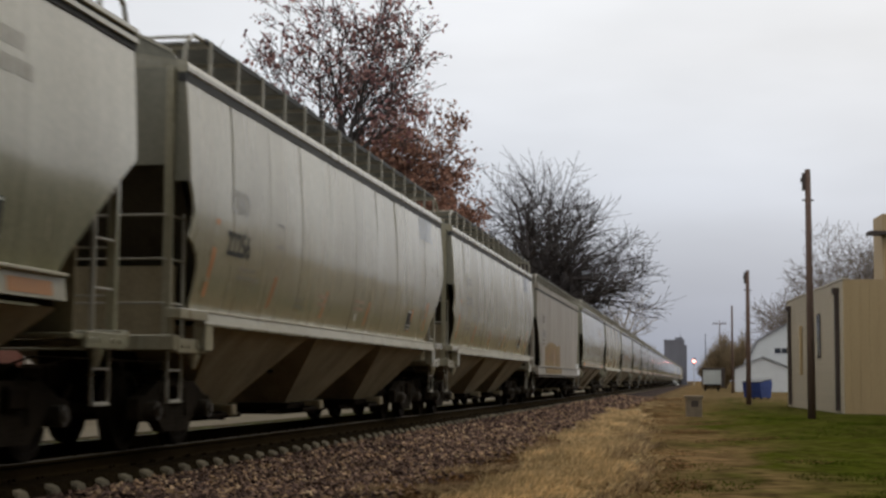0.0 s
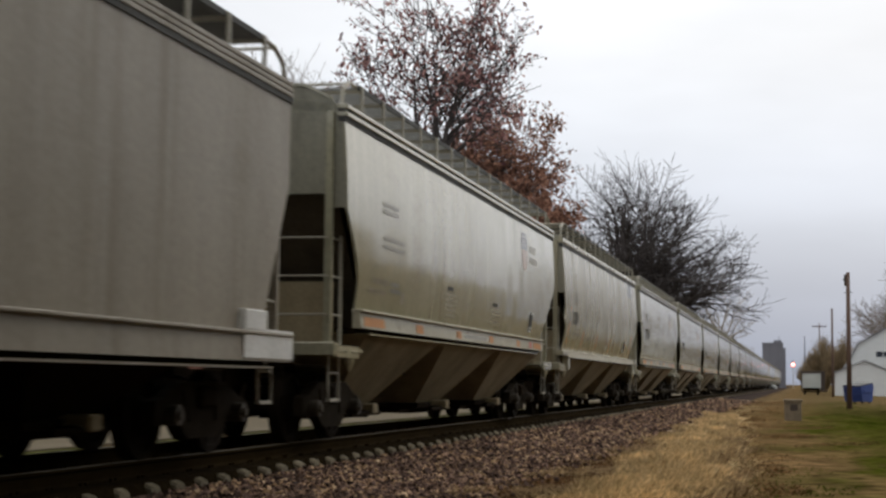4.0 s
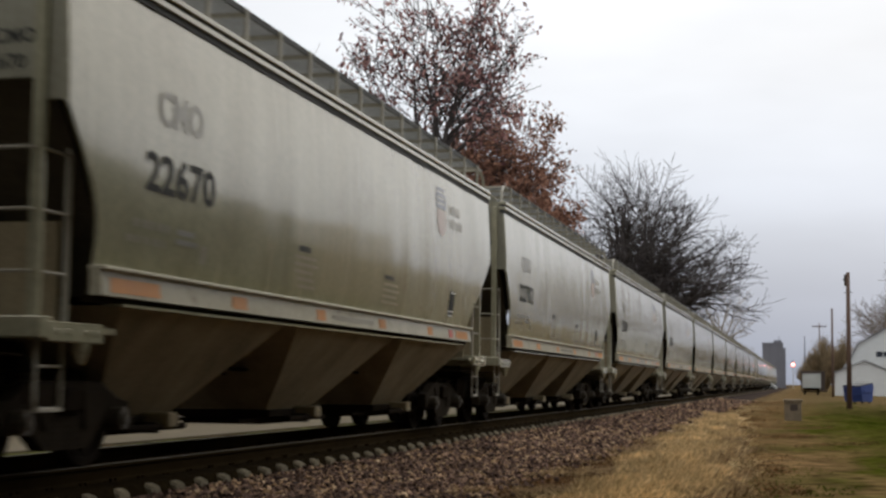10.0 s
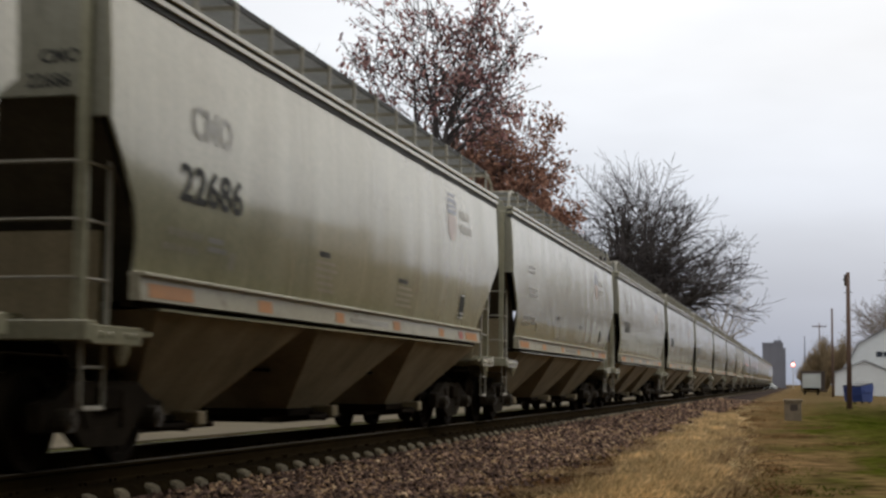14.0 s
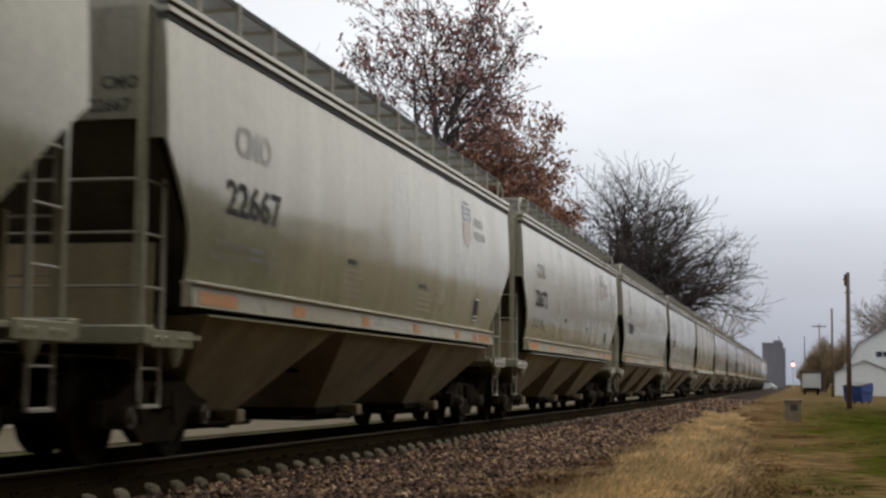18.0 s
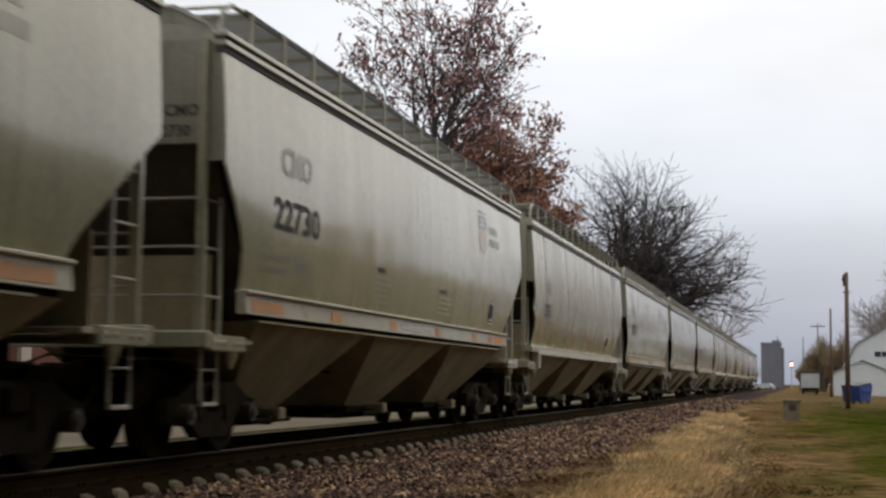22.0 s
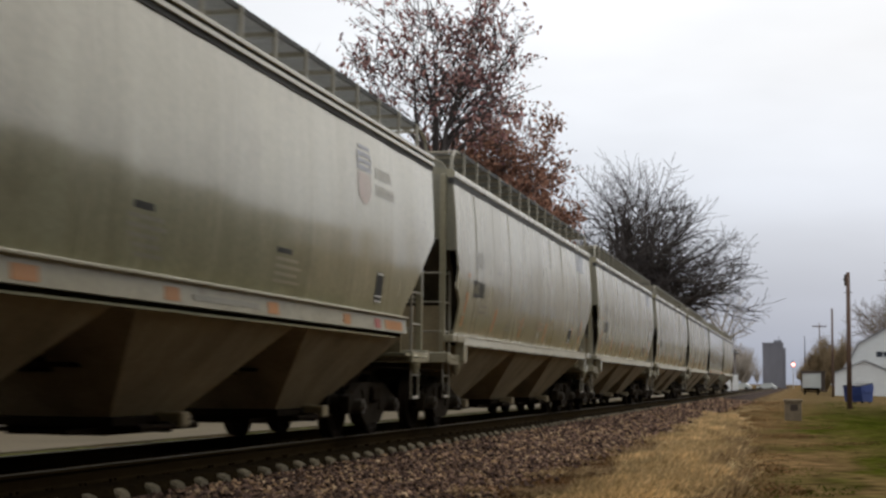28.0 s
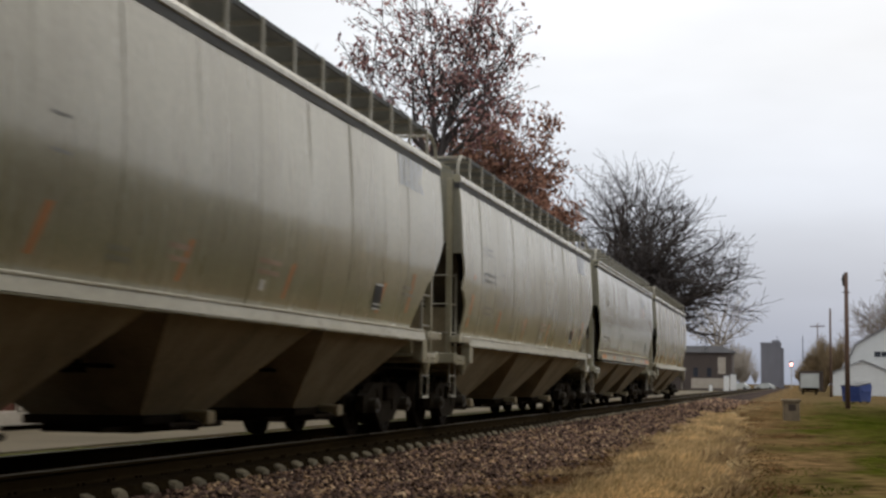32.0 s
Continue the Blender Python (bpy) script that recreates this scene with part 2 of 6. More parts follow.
M = {
    "paint_new": mat("grey_car_paint", (0.345, 0.346, 0.285), 0.22, second=(0.235, 0.226, 0.17), scale=(1.9, 1.9, 0.12), amount=0.65, fine=14, bump=0.008, tint=0.06, spec=0.7, coat=0.85,
                     stain=(0.19, 0.16, 0.115), stain_scale=(2.2, 2.2, 0.12), stain_at=0.63, drip=(0.45, 0.45, 0.385)),
    "paint_old": mat("aged_grey_car_paint", (0.345, 0.326, 0.252), 0.26, second=(0.262, 0.238, 0.172), scale=(1.1, 1.1, 0.14), amount=0.55, fine=14, bump=0.03, tint=0.07, spec=0.65, coat=0.45,
                     stain=(0.235, 0.19, 0.13), stain_scale=(2.6, 2.6, 0.10), stain_at=0.61, drip=(0.42, 0.40, 0.32)),
    "paint_dull": mat("faded_grey_car_paint", (0.31, 0.275, 0.225), 0.45, second=(0.205, 0.175, 0.135), scale=(1.2, 1.2, 0.15), amount=0.7, fine=14, bump=0.03, tint=0.05, spec=0.35,
                      stain=(0.17, 0.14, 0.105), stain_scale=(2.4, 2.4, 0.1), stain_at=0.56, drip=(0.37, 0.335, 0.27)),
    "paint_end": mat("sooty_end_paint", (0.27, 0.262, 0.21), 0.45, second=(0.19, 0.178, 0.138), scale=(1.6, 1.6, 0.3), amount=0.8, fine=14, bump=0.03, tint=0.1, spec=0.3, stain=(0.11, 0.095, 0.07), stain_scale=(1.2, 1.2, 0.3), stain_at=0.56),
    # paler than the sides: the light the sill catches is in this colour
    "paint_sill": mat("lit_sill_paint", (0.43, 0.405, 0.32), 0.5, second=(0.34, 0.31, 0.23), scale=(1.5, 0.8, 1.5), amount=0.7, fine=14, bump=0.02, tint=0.06, spec=0.4, coat=0.25, stain=(0.22, 0.185, 0.125), stain_scale=(2.0, 1.2, 2.0), stain_at=0.6),
    "under": mat("dusty_underside_paint", (0.33, 0.272, 0.178), 0.9, second=(0.19, 0.152, 0.095), scale=(1.5, 1.5, 0.6), amount=0.8, fine=20, bump=0.05, tint=0.08, spec=0.2),
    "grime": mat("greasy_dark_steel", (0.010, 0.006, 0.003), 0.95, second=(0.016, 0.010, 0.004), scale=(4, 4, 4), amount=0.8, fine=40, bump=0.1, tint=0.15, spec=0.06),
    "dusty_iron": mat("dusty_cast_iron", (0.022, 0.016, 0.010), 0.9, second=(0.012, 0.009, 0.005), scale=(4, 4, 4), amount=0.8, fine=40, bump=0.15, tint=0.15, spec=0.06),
    "worn_iron": mat("rubbed_bearing_iron", (0.06, 0.046, 0.03), 0.7, second=(0.025, 0.019, 0.012), scale=(7, 7, 7), amount=0.9, fine=40, tint=0.2),
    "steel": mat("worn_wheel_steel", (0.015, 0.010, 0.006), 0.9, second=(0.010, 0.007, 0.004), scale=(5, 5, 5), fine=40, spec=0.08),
    "railhead": mat("polished_rail_steel", (0.075, 0.058, 0.035), 0.6, metal=0.5, second=(0.045, 0.034, 0.02), scale=(3, 0.5, 3), fine=50),
    "rail": mat("rusty_rail_steel", (0.026, 0.016, 0.005), 0.95, second=(0.014, 0.009, 0.003), scale=(5, 1.5, 5), fine=50, bump=0.2, spec=0.02),
    "ladder": mat("grey_ladder_paint", (0.35, 0.33, 0.275), 0.6, second=(0.22, 0.19, 0.145), scale=(5, 5, 2), fine=40, tint=0.06),
    "grating": mat("galvanised_grating", (0.29, 0.30, 0.31), 0.6, metal=0.1, second=(0.21, 0.215, 0.215), scale=(3, 3, 3), fine=40),
    "grating_worn": mat("weathered_grating", (0.17, 0.17, 0.165), 0.7, second=(0.10, 0.10, 0.095), scale=(3, 3, 3), fine=40),
    "grating_dark": mat("dark_weathered_grating", (0.07, 0.068, 0.06), 0.8, second=(0.04, 0.038, 0.034), scale=(3, 3, 3), fine=40),
    # near-black for the painted eave shade, the eave seam and the board edges
    "shadow_line": mat("eave_shade_and_edge_dark", (0.05, 0.05, 0.05), 0.8, scale=(3, 0.4, 3), fine=30),
    "orange": mat("orange_reflective_tape", (0.50, 0.20, 0.035), 0.5, second=(0.40, 0.18, 0.06), scale=(4, 4, 4), amount=0.6, tint=0.12),
    "red": mat("red_reflective_tape", (0.50, 0.08, 0.05), 0.4, tint=0.1),
    "rust": mat("orange_rust_mark", (0.50, 0.20, 0.065), 0.8, second=(0.42, 0.21, 0.10), scale=(6, 6, 3), tint=0.15),
    "black": mat("black_stencil_paint", (0.035, 0.035, 0.035), 0.7, second=(0.09, 0.09, 0.085), scale=(3, 3, 1), amount=0.6, fine=20, bump=0, spec=0.15),
    "grey_text": mat("worn_stencil_paint", (0.17, 0.165, 0.15), 0.6, second=(0.27, 0.26, 0.24), scale=(3, 3, 1), amount=0.8, fine=20, bump=0),
    "faint": mat("faded_stencil_paint", (0.20, 0.195, 0.175), 0.6, second=(0.29, 0.28, 0.25), scale=(2, 2, 1), amount=0.8, fine=20, bump=0, spec=0.65, coat=0.7),
    "ghost": mat("ghost_of_old_lettering", (0.285, 0.272, 0.225), 0.5, second=(0.345, 0.325, 0.265), scale=(2, 2, 1), amount=0.8, fine=20, bump=0, spec=0.65, coat=0.7),
    # darker than the other underside paint: the end's shade is in this colour
    "slope": mat("shaded_dusty_slope_paint", (0.075, 0.060, 0.042), 0.9, second=(0.04, 0.032, 0.022), scale=(1.5, 1.5, 0.6), amount=0.8, fine=20, bump=0.05, tint=0.08, spec=0.2),
    "blue_mark": mat("faded_blue_mark", (0.19, 0.225, 0.30), 0.6, second=(0.29, 0.30, 0.32), scale=(2, 2, 1), amount=0.9, fine=20, bump=0, spec=0.65, coat=0.7),
    "shield_blue": mat("navy_emblem_paint", (0.11, 0.125, 0.21), 0.5, second=(0.21, 0.22, 0.26), scale=(2, 2, 1), fine=20, bump=0, spec=0.65, coat=0.7),
    "shield_red": mat("pink_faded_emblem_paint", (0.44, 0.30, 0.265), 0.5, second=(0.38, 0.31, 0.26), scale=(2, 2, 1), amount=0.8, fine=20, bump=0, spec=0.65, coat=0.7),
    "white": mat("white_paint", (0.76, 0.76, 0.75), 0.5, second=(0.6, 0.6, 0.58), scale=(2, 2, 1), fine=20, bump=0.02),
    "graffiti": mat("ochre_spray_paint", (0.25, 0.165, 0.05), 0.65, second=(0.155, 0.095, 0.035), scale=(3, 3, 3), amount=0.8, fine=10, bump=0),
    "graffiti_edge": mat("orange_spray_paint", (0.33, 0.155, 0.05), 0.65, second=(0.25, 0.12, 0.045), scale=(3, 3, 3), fine=10, bump=0),
    "graffiti_dark": mat("brown_spray_paint", (0.11, 0.055, 0.04), 0.6, second=(0.15, 0.08, 0.075), scale=(2, 2, 2), fine=10, bump=0),
    "ballast_bed": mat("ballast_bed", (0.062, 0.042, 0.034), 0.95, second=(0.016, 0.011, 0.009), scale=(9, 9, 9), amount=1.0, fine=28, bump=1.0, spec=0.03),
    "ballast_dark": mat("near_black_ballast", (0.017, 0.011, 0.004), 0.95, second=(0.008, 0.005, 0.002), scale=(8, 8, 8), amount=1.0, fine=28, bump=1.0, spec=0.01),
    "tie": mat("dusty_concrete_sleeper", (0.19, 0.16, 0.11), 0.9, second=(0.09, 0.072, 0.048), scale=(3, 5, 5), amount=0.9, fine=40, bump=0.3, tint=0.25, spec=0.15),
    "road": mat("pale_worn_road", (0.13, 0.108, 0.072), 0.9, second=(0.10, 0.082, 0.055), scale=(0.3, 0.3, 0.3), amount=0.7, fine=12, bump=0.1, spec=0.15),
    "bark": mat("grey_bark", (0.070, 0.058, 0.056), 0.9, second=(0.042, 0.035, 0.034), scale=(4, 4, 1), fine=20, bump=0.3),
    "bark_mid": mat("brown_bark", (0.17, 0.135, 0.105), 0.9, second=(0.09, 0.07, 0.055), scale=(3, 3, 1), fine=20, bump=0.3),
    "bark_pale": mat("pale_bark", (0.34, 0.30, 0.255), 0.9, second=(0.17, 0.145, 0.12), scale=(3, 3, 1), fine=20, bump=0.3),
    "pole": mat("creosoted_pole", (0.085, 0.052, 0.040), 0.85, second=(0.14, 0.085, 0.06), scale=(9, 9, 0.7), amount=0.8, fine=40, bump=0.3),
    "beige_wall": mat("beige_metal_siding", (0.40, 0.29, 0.15), 0.6, second=(0.33, 0.235, 0.12), scale=(2.5, 2.5, 0.2), amount=0.6, fine=20, bump=0.05),
    "beige_light": mat("pale_cream_siding", (0.48, 0.42, 0.32), 0.6, second=(0.41, 0.35, 0.26), scale=(2.5, 2.5, 0.2), amount=0.6, fine=20, bump=0.05),
    "brown_trim": mat("dark_brown_trim", (0.055, 0.038, 0.03), 0.6, scale=(3, 3, 3)),
    "roofing": mat("grey_roofing", (0.20, 0.20, 0.21), 0.8, second=(0.14, 0.14, 0.15), scale=(1, 1, 1), fine=20, bump=0.2),
    "white_wall": mat("white_clapboard", (0.63, 0.645, 0.645), 0.6, second=(0.52, 0.53, 0.53), scale=(0.8, 0.8, 2), amount=0.5, fine=10, bump=0.05),
    "trailer_skin": mat("dull_white_trailer_skin", (0.50, 0.52, 0.50), 0.6, second=(0.38, 0.39, 0.36), scale=(0.6, 0.6, 0.6), amount=0.7, fine=10),
    "dark_glass": mat("dark_window_glass", (0.03, 0.035, 0.045), 0.12, scale=(1, 1, 1), fine=3, bump=0),
    "dumpster": mat("blue_dumpster_paint", (0.02, 0.05, 0.21), 0.5, second=(0.015, 0.03, 0.12), scale=(2, 2, 1), amount=0.7, fine=20),
    "black_plastic": mat("black_plastic_lid", (0.02, 0.022, 0.028), 0.5, scale=(2, 2, 2)),
    "tyre": mat("black_rubber", (0.022, 0.022, 0.022), 0.85, scale=(4, 4, 4)),
    "concrete": mat("weathered_concrete", (0.25, 0.20, 0.14), 0.9, second=(0.14, 0.11, 0.075), scale=(3, 3, 3), amount=0.8, fine=40, bump=0.3),
    "concrete_pale": mat("pale_concrete", (0.42, 0.37, 0.31), 0.9, second=(0.30, 0.26, 0.21), scale=(1, 1, 1), fine=20, bump=0.1),
    # grey lightened towards blue: the distance haze is put into the colour
    "silo": mat("hazed_elevator_concrete", (0.19, 0.19, 0.215), 0.85, second=(0.13, 0.13, 0.15), scale=(0.25, 0.25, 0.08), amount=0.8, fine=4, bump=0.05),
    "brick_far": mat("brown_brick_wall", (0.075, 0.058, 0.05), 0.9, second=(0.07, 0.055, 0.05), scale=(0.8, 0.8, 0.8), amount=0.7, fine=8),
    "brick_red": mat("dull_red_brick", (0.16, 0.065, 0.045), 0.9, second=(0.11, 0.045, 0.032), scale=(0.7, 0.7, 1.5), amount=0.8, fine=12, bump=0.2, spec=0.2),
    "wall_plain": mat("dark_blocking_wall", (0.085, 0.092, 0.06), 0.9, second=(0.06, 0.065, 0.042), scale=(0.5, 0.5, 0.5), fine=8),
}


def leaf_mat(name, a, b, rough=0.7, mid=()):
    """Colour that varies from leaf to leaf, or blade to blade."""
    m = bpy.data.materials.new(name)
    m.use_nodes = True
    n, l = m.node_tree.nodes, m.node_tree.links
    g = n.new("ShaderNodeNewGeometry")
    r = n.new("ShaderNodeValToRGB")
    r.color_ramp.elements[0].color, r.color_ramp.elements[1].color = (*a, 1), (*b, 1)
    for at, colour in mid:
        r.color_ramp.elements.new(at).color = (*colour, 1)
    l.new(g.outputs["Random Per Island"], r.inputs[0])
    co = n.new("ShaderNodeTexCoord")
    t = n.new("ShaderNodeTexNoise")
    t.inputs["Scale"].default_value = 0.8
    l.new(co.outputs["Object"], t.inputs["Vector"])
    h = n.new("ShaderNodeHueSaturation")
    mr = n.new("ShaderNodeMapRange")
    mr.inputs["From Min"].default_value, mr.inputs["From Max"].default_value = 0.3, 0.7
    mr.inputs["To Min"].default_value, mr.inputs["To Max"].default_value = 0.7, 1.3
    l.new(t.outputs[0], mr.inputs["Value"])
    l.new(mr.outputs[0], h.inputs["Value"])
    l.new(r.outputs[0], h.inputs["Color"])
    l.new(h.outputs[0], n["Principled BSDF"].inputs["Base Color"])
    n["Principled BSDF"].inputs["Roughness"].default_value = rough
    n["Principled BSDF"].inputs["Specular IOR Level"].default_value = 0.02
    return m


M["leaf_purple"] = leaf_mat("purple_brown_leaves", (0.16, 0.078, 0.086), (0.44, 0.245, 0.215))
M["leaf_red"] = leaf_mat("russet_leaves", (0.15, 0.076, 0.055), (0.40, 0.215, 0.15))
M["stone"] = leaf_mat("ballast_stones", (0.013, 0.008, 0.007), (0.58, 0.43, 0.28), 0.95, ((0.55, (0.15, 0.098, 0.080)), (0.82, (0.30, 0.195, 0.135)), (0.94, (0.44, 0.29, 0.165))))
M["dry_grass"] = leaf_mat("dry_straw_grass", (0.36, 0.25, 0.125), (0.92, 0.72, 0.42), 0.9)
M["litter"] = leaf_mat("mixed_straw_litter", (0.15, 0.095, 0.055), (0.68, 0.51, 0.30), 0.95)
M["brown_grass"] = leaf_mat("brown_weeds", (0.060, 0.033, 0.016), (0.27, 0.155, 0.068), 0.9)
M["green_grass"] = leaf_mat("winter_green_grass", (0.030, 0.050, 0.004), (0.092, 0.115, 0.010), 0.9)
M["bush_twigs"] = leaf_mat("brown_bush_twigs", (0.15, 0.115, 0.07), (0.33, 0.25, 0.155), 0.9)


# ---------------------------------------------------------------- mesh tools
class Shape:
    """Collects vertices and faces of one mesh."""

    def __init__(self):
        self.v, self.f = [], []

    def add(self, verts, faces):
        k = len(self.v)
        self.v += [tuple(p) for p in verts]
        self.f += [tuple(i + k for i in q) for q in faces]
        return self

    def box(self, x0, x1, y0, y1, z0, z1, c=0.0):
        """A box, with its edges cut back by c."""
        if c <= 0:
            return self.add([(x, y, z) for x in (x0, x1) for y in (y0, y1) for z in (z0, z1)],
                            [(0, 1, 3, 2), (4, 6, 7, 5), (0, 4, 5, 1), (2, 3, 7, 6), (0, 2, 6, 4), (1, 5, 7, 3)])
        bm = bmesh.new()
        bmesh.ops.create_cube(bm, size=1.0, matrix=Matrix.Translation(((x0 + x1) / 2, (y0 + y1) / 2, (z0 + z1) / 2)) @ Matrix.Diagonal((x1 - x0, y1 - y0, z1 - z0, 1)))
        bmesh.ops.bevel(bm, geom=bm.edges[:], offset=c, segments=1, affect="EDGES")
        bm.verts.index_update()
        self.add([v.co[:] for v in bm.verts], [[v.index for v in q.verts] for q in bm.faces])
        bm.free()
        return self

    def extrude(self, outline, y0, y1, axis="y"):
        """A closed outline (pairs) swept along an axis: xz along y, yz along x, xy along z."""
        n = len(outline)
        if axis == "y":
            pts = [(a, y, b) for y in (y0, y1) for a, b in outline]
        elif axis == "x":
            pts = [(y, a, b) for y in (y0, y1) for a, b in outline]
        else:
            pts = [(a, b, y) for y in (y0, y1) for a, b in outline]
        return self.add(pts, [(i, (i + 1) % n, n + (i + 1) % n, n + i) for i in range(n)] + [tuple(range(n))[::-1], tuple(range(n, 2 * n))])

    def tube(self, path, radii, n=6):
        """A tapered tube along a path of points."""
        rings, prev = [], None
        k = len(path)
        for i, p in enumerate(path):
            d = (Vector(path[min(i + 1, k - 1)]) - Vector(path[max(i - 1, 0)])).normalized()
            if prev is None:
                prev = d.orthogonal().normalized()
            a = (prev - d * prev.dot(d))
            a = a.normalized() if a.length > 1e-6 else d.orthogonal().normalized()
            prev, b = a, d.cross(a)
            r = radii[i] if hasattr(radii, "__len__") else radii
            rings += [Vector(p) + r * (math.cos(2 * math.pi * j / n) * a + math.sin(2 * math.pi * j / n) * b) for j in range(n)]
        faces = [(i * n + j, i * n + (j + 1) % n, (i + 1) * n + (j + 1) % n, (i + 1) * n + j) for i in range(k - 1) for j in range(n)]
        return self.add(rings, faces + [tuple(range(n))[::-1], tuple(range((k - 1) * n, k * n))])

    def disc(self, x0, x1, r, y=0.0, z=0.0, n=24, hole=0.0):
        """A round plate across x."""
        return self.extrude([(y + r * math.cos(2 * math.pi * i / n), z + r * math.sin(2 * math.pi * i / n)) for i in range(n)], x0, x1, "x")

    def mirror_x(self):
        k, n = len(self.v), len(self.f)
        self.v += [(-x, y, z) for x, y, z in self.v[:k]]
        self.f += [tuple(i + k for i in q[::-1]) for q in self.f[:n]]
        return self

    def mesh(self, name, material, smooth=False):
        me = bpy.data.meshes.new(name)
        me.from_pydata(self.v, [], self.f)
        bm = bmesh.new()
        if len(self.f) < 20000:
            bm.from_mesh(me)
            bmesh.ops.recalc_face_normals(bm, faces=bm.faces)
            bm.to_mesh(me)
        bm.free()
        me.materials.append(material)
        if smooth:
            me.polygons.foreach_set("use_smooth", [True] * len(me.polygons))
        me.update()
        return me


def part(name, shape, material, parent, label="", smooth=False):
    ob = new(name, shape.mesh(name, material, smooth) if isinstance(shape, Shape) else shape)
    ob.parent = parent
    return tagged(ob, label=label) if label else ob


SHARED = {}


def shared(key, make):
    """A mesh that alike parts have in common."""
    if key not in SHARED:
        SHARED[key] = make()
    return SHARED[key]


def thing(name, label, category, at=(0, 0, 0), turn=0.0, group="", kind=""):
    ob = new(name)
    ob.matrix_basis = pose(*at, 0, 0, turn)
    ob.empty_display_size = 0.2
    return tagged(ob, label, category, group, kind)


# ---------------------------------------------------------------- ground, road, track bed
TRACK = -7.34            # the track's centre line; rail tops lie at height 0
GROUND = -0.46


def ground_material():
    """Lawn, dry strip and bare brown earth, with ragged borders between them."""
    m = bpy.data.materials.new("verge_ground")
    m.use_nodes = True
    n, l = m.node_tree.nodes, m.node_tree.links
    co = n.new("ShaderNodeTexCoord")
    sep = n.new("ShaderNodeSeparateXYZ")
    l.new(co.outputs["Object"], sep.inputs[0])
    def noise_at(scale, k, detail):
        mp = n.new("ShaderNodeMapping")
        mp.inputs["Scale"].default_value = scale
        t = n.new("ShaderNodeTexNoise")
        t.inputs["Scale"].default_value, t.inputs["Detail"].default_value, t.inputs["Roughness"].default_value = k, detail, 0.62
        l.new(co.outputs["Object"], mp.inputs[0])
        l.new(mp.outputs[0], t.inputs["Vector"])
        return t.outputs[0]

    def remap(v, a, b, c, d):
        r = n.new("ShaderNodeMapRange")
        for name, x in (("From Min", a), ("From Max", b), ("To Min", c), ("To Max", d)):
            r.inputs[name].default_value = x
        l.new(v, r.inputs["Value"])
        return r.outputs[0]

    def op(kind, a, b):
        q = n.new("ShaderNodeMath")
        q.operation = kind
        l.new(a, q.inputs[0])
        if isinstance(b, float):
            q.inputs[1].default_value = b
        else:
            l.new(b, q.inputs[1])
        return q.outputs[0]

    def blend(f, a, b):
        q = n.new("ShaderNodeMix")
        q.data_type = "RGBA"
        l.new(f, q.inputs["Factor"])
        for c, end in ((a, "A"), (b, "B")):
            if isinstance(c, tuple):
                q.inputs[end].default_value = (*c, 1)
            else:
                l.new(c, q.inputs[end])
        return q.outputs["Result"]

    # the strips bear away from the lawn with distance
    across = op("ADD", sep.outputs["X"], remap(sep.outputs["Y"], 17.0, 60.0, 0.0, 1.25))
    ragged = op("ADD", across, remap(noise_at((1, 0.45, 1), 0.5, 5), 0.25, 0.75, -1.2, 1.2))
    ramp = n.new("ShaderNodeValToRGB")
    cols = ((0.0, (0.08, 0.08, 0.03)), (0.33, (0.085, 0.055, 0.032)), (0.37, (0.12, 0.072, 0.040)), (0.405, (0.19, 0.12, 0.063)), (0.42, (0.34, 0.245, 0.13)), (0.45, (0.33, 0.235, 0.12)),
            (0.464, (0.17, 0.11, 0.052)), (0.52, (0.095, 0.075, 0.026)), (0.56, (0.055, 0.062, 0.008)), (1.0, (0.044, 0.056, 0.006)))
    for p, c in cols:
        e = ramp.color_ramp.elements.new(p) if 0 < p < 1 else ramp.color_ramp.elements[0 if p == 0 else -1]
        e.position, e.color = p, (*c, 1)
    l.new(remap(ragged, -12.0, 12.0, 0.0, 1.0), ramp.inputs[0])
    far = blend(remap(sep.outputs["Y"], 55.0, 110.0, 0.0, 0.85), ramp.outputs[0], (0.15, 0.105, 0.055))
    # dead brown patches in the lawn, thinning away from the strips
    dead = op("MULTIPLY", remap(noise_at((1, 0.5, 1), 0.55, 5), 0.42, 0.56, 0.0, 0.9), remap(across, 0.4, 2.4, 1.0, 0.12))
    dead = op("MULTIPLY", dead, remap(across, -0.9, -0.3, 0.0, 1.0))
    col = blend(dead, far, (0.185, 0.118, 0.055))
    # dark litter and bare soil in streaks beside the ballast
    soil = op("MULTIPLY", remap(noise_at((1, 0.35, 1), 1.5, 6), 0.50, 0.60, 0.0, 0.85), remap(across, -1.9, -1.3, 1.0, 0.12))
    col = blend(soil, col, (0.062, 0.036, 0.024))
    t2 = n.new("ShaderNodeTexNoise")
    t2.inputs["Scale"].default_value, t2.inputs["Detail"].default_value = 3.0, 8
    l.new(co.outputs["Object"], t2.inputs["Vector"])
    h = n.new("ShaderNodeHueSaturation")
    l.new(remap(t2.outputs[0], 0.3, 0.7, 0.35, 1.4), h.inputs["Value"])
    l.new(col, h.inputs["Color"])
    b = n["Principled BSDF"]
    l.new(h.outputs[0], b.inputs["Base Color"])
    b.inputs["Roughness"].default_value = 0.95
    b.inputs["Specular IOR Level"].default_value = 0.0
    bp = n.new("ShaderNodeBump")
    bp.inputs["Strength"].default_value, bp.inputs["Distance"].default_value = 0.8, 0.1
    l.new(t2.outputs[0], bp.inputs["Height"])
    l.new(bp.outputs[0], b.inputs["Normal"])
    return m


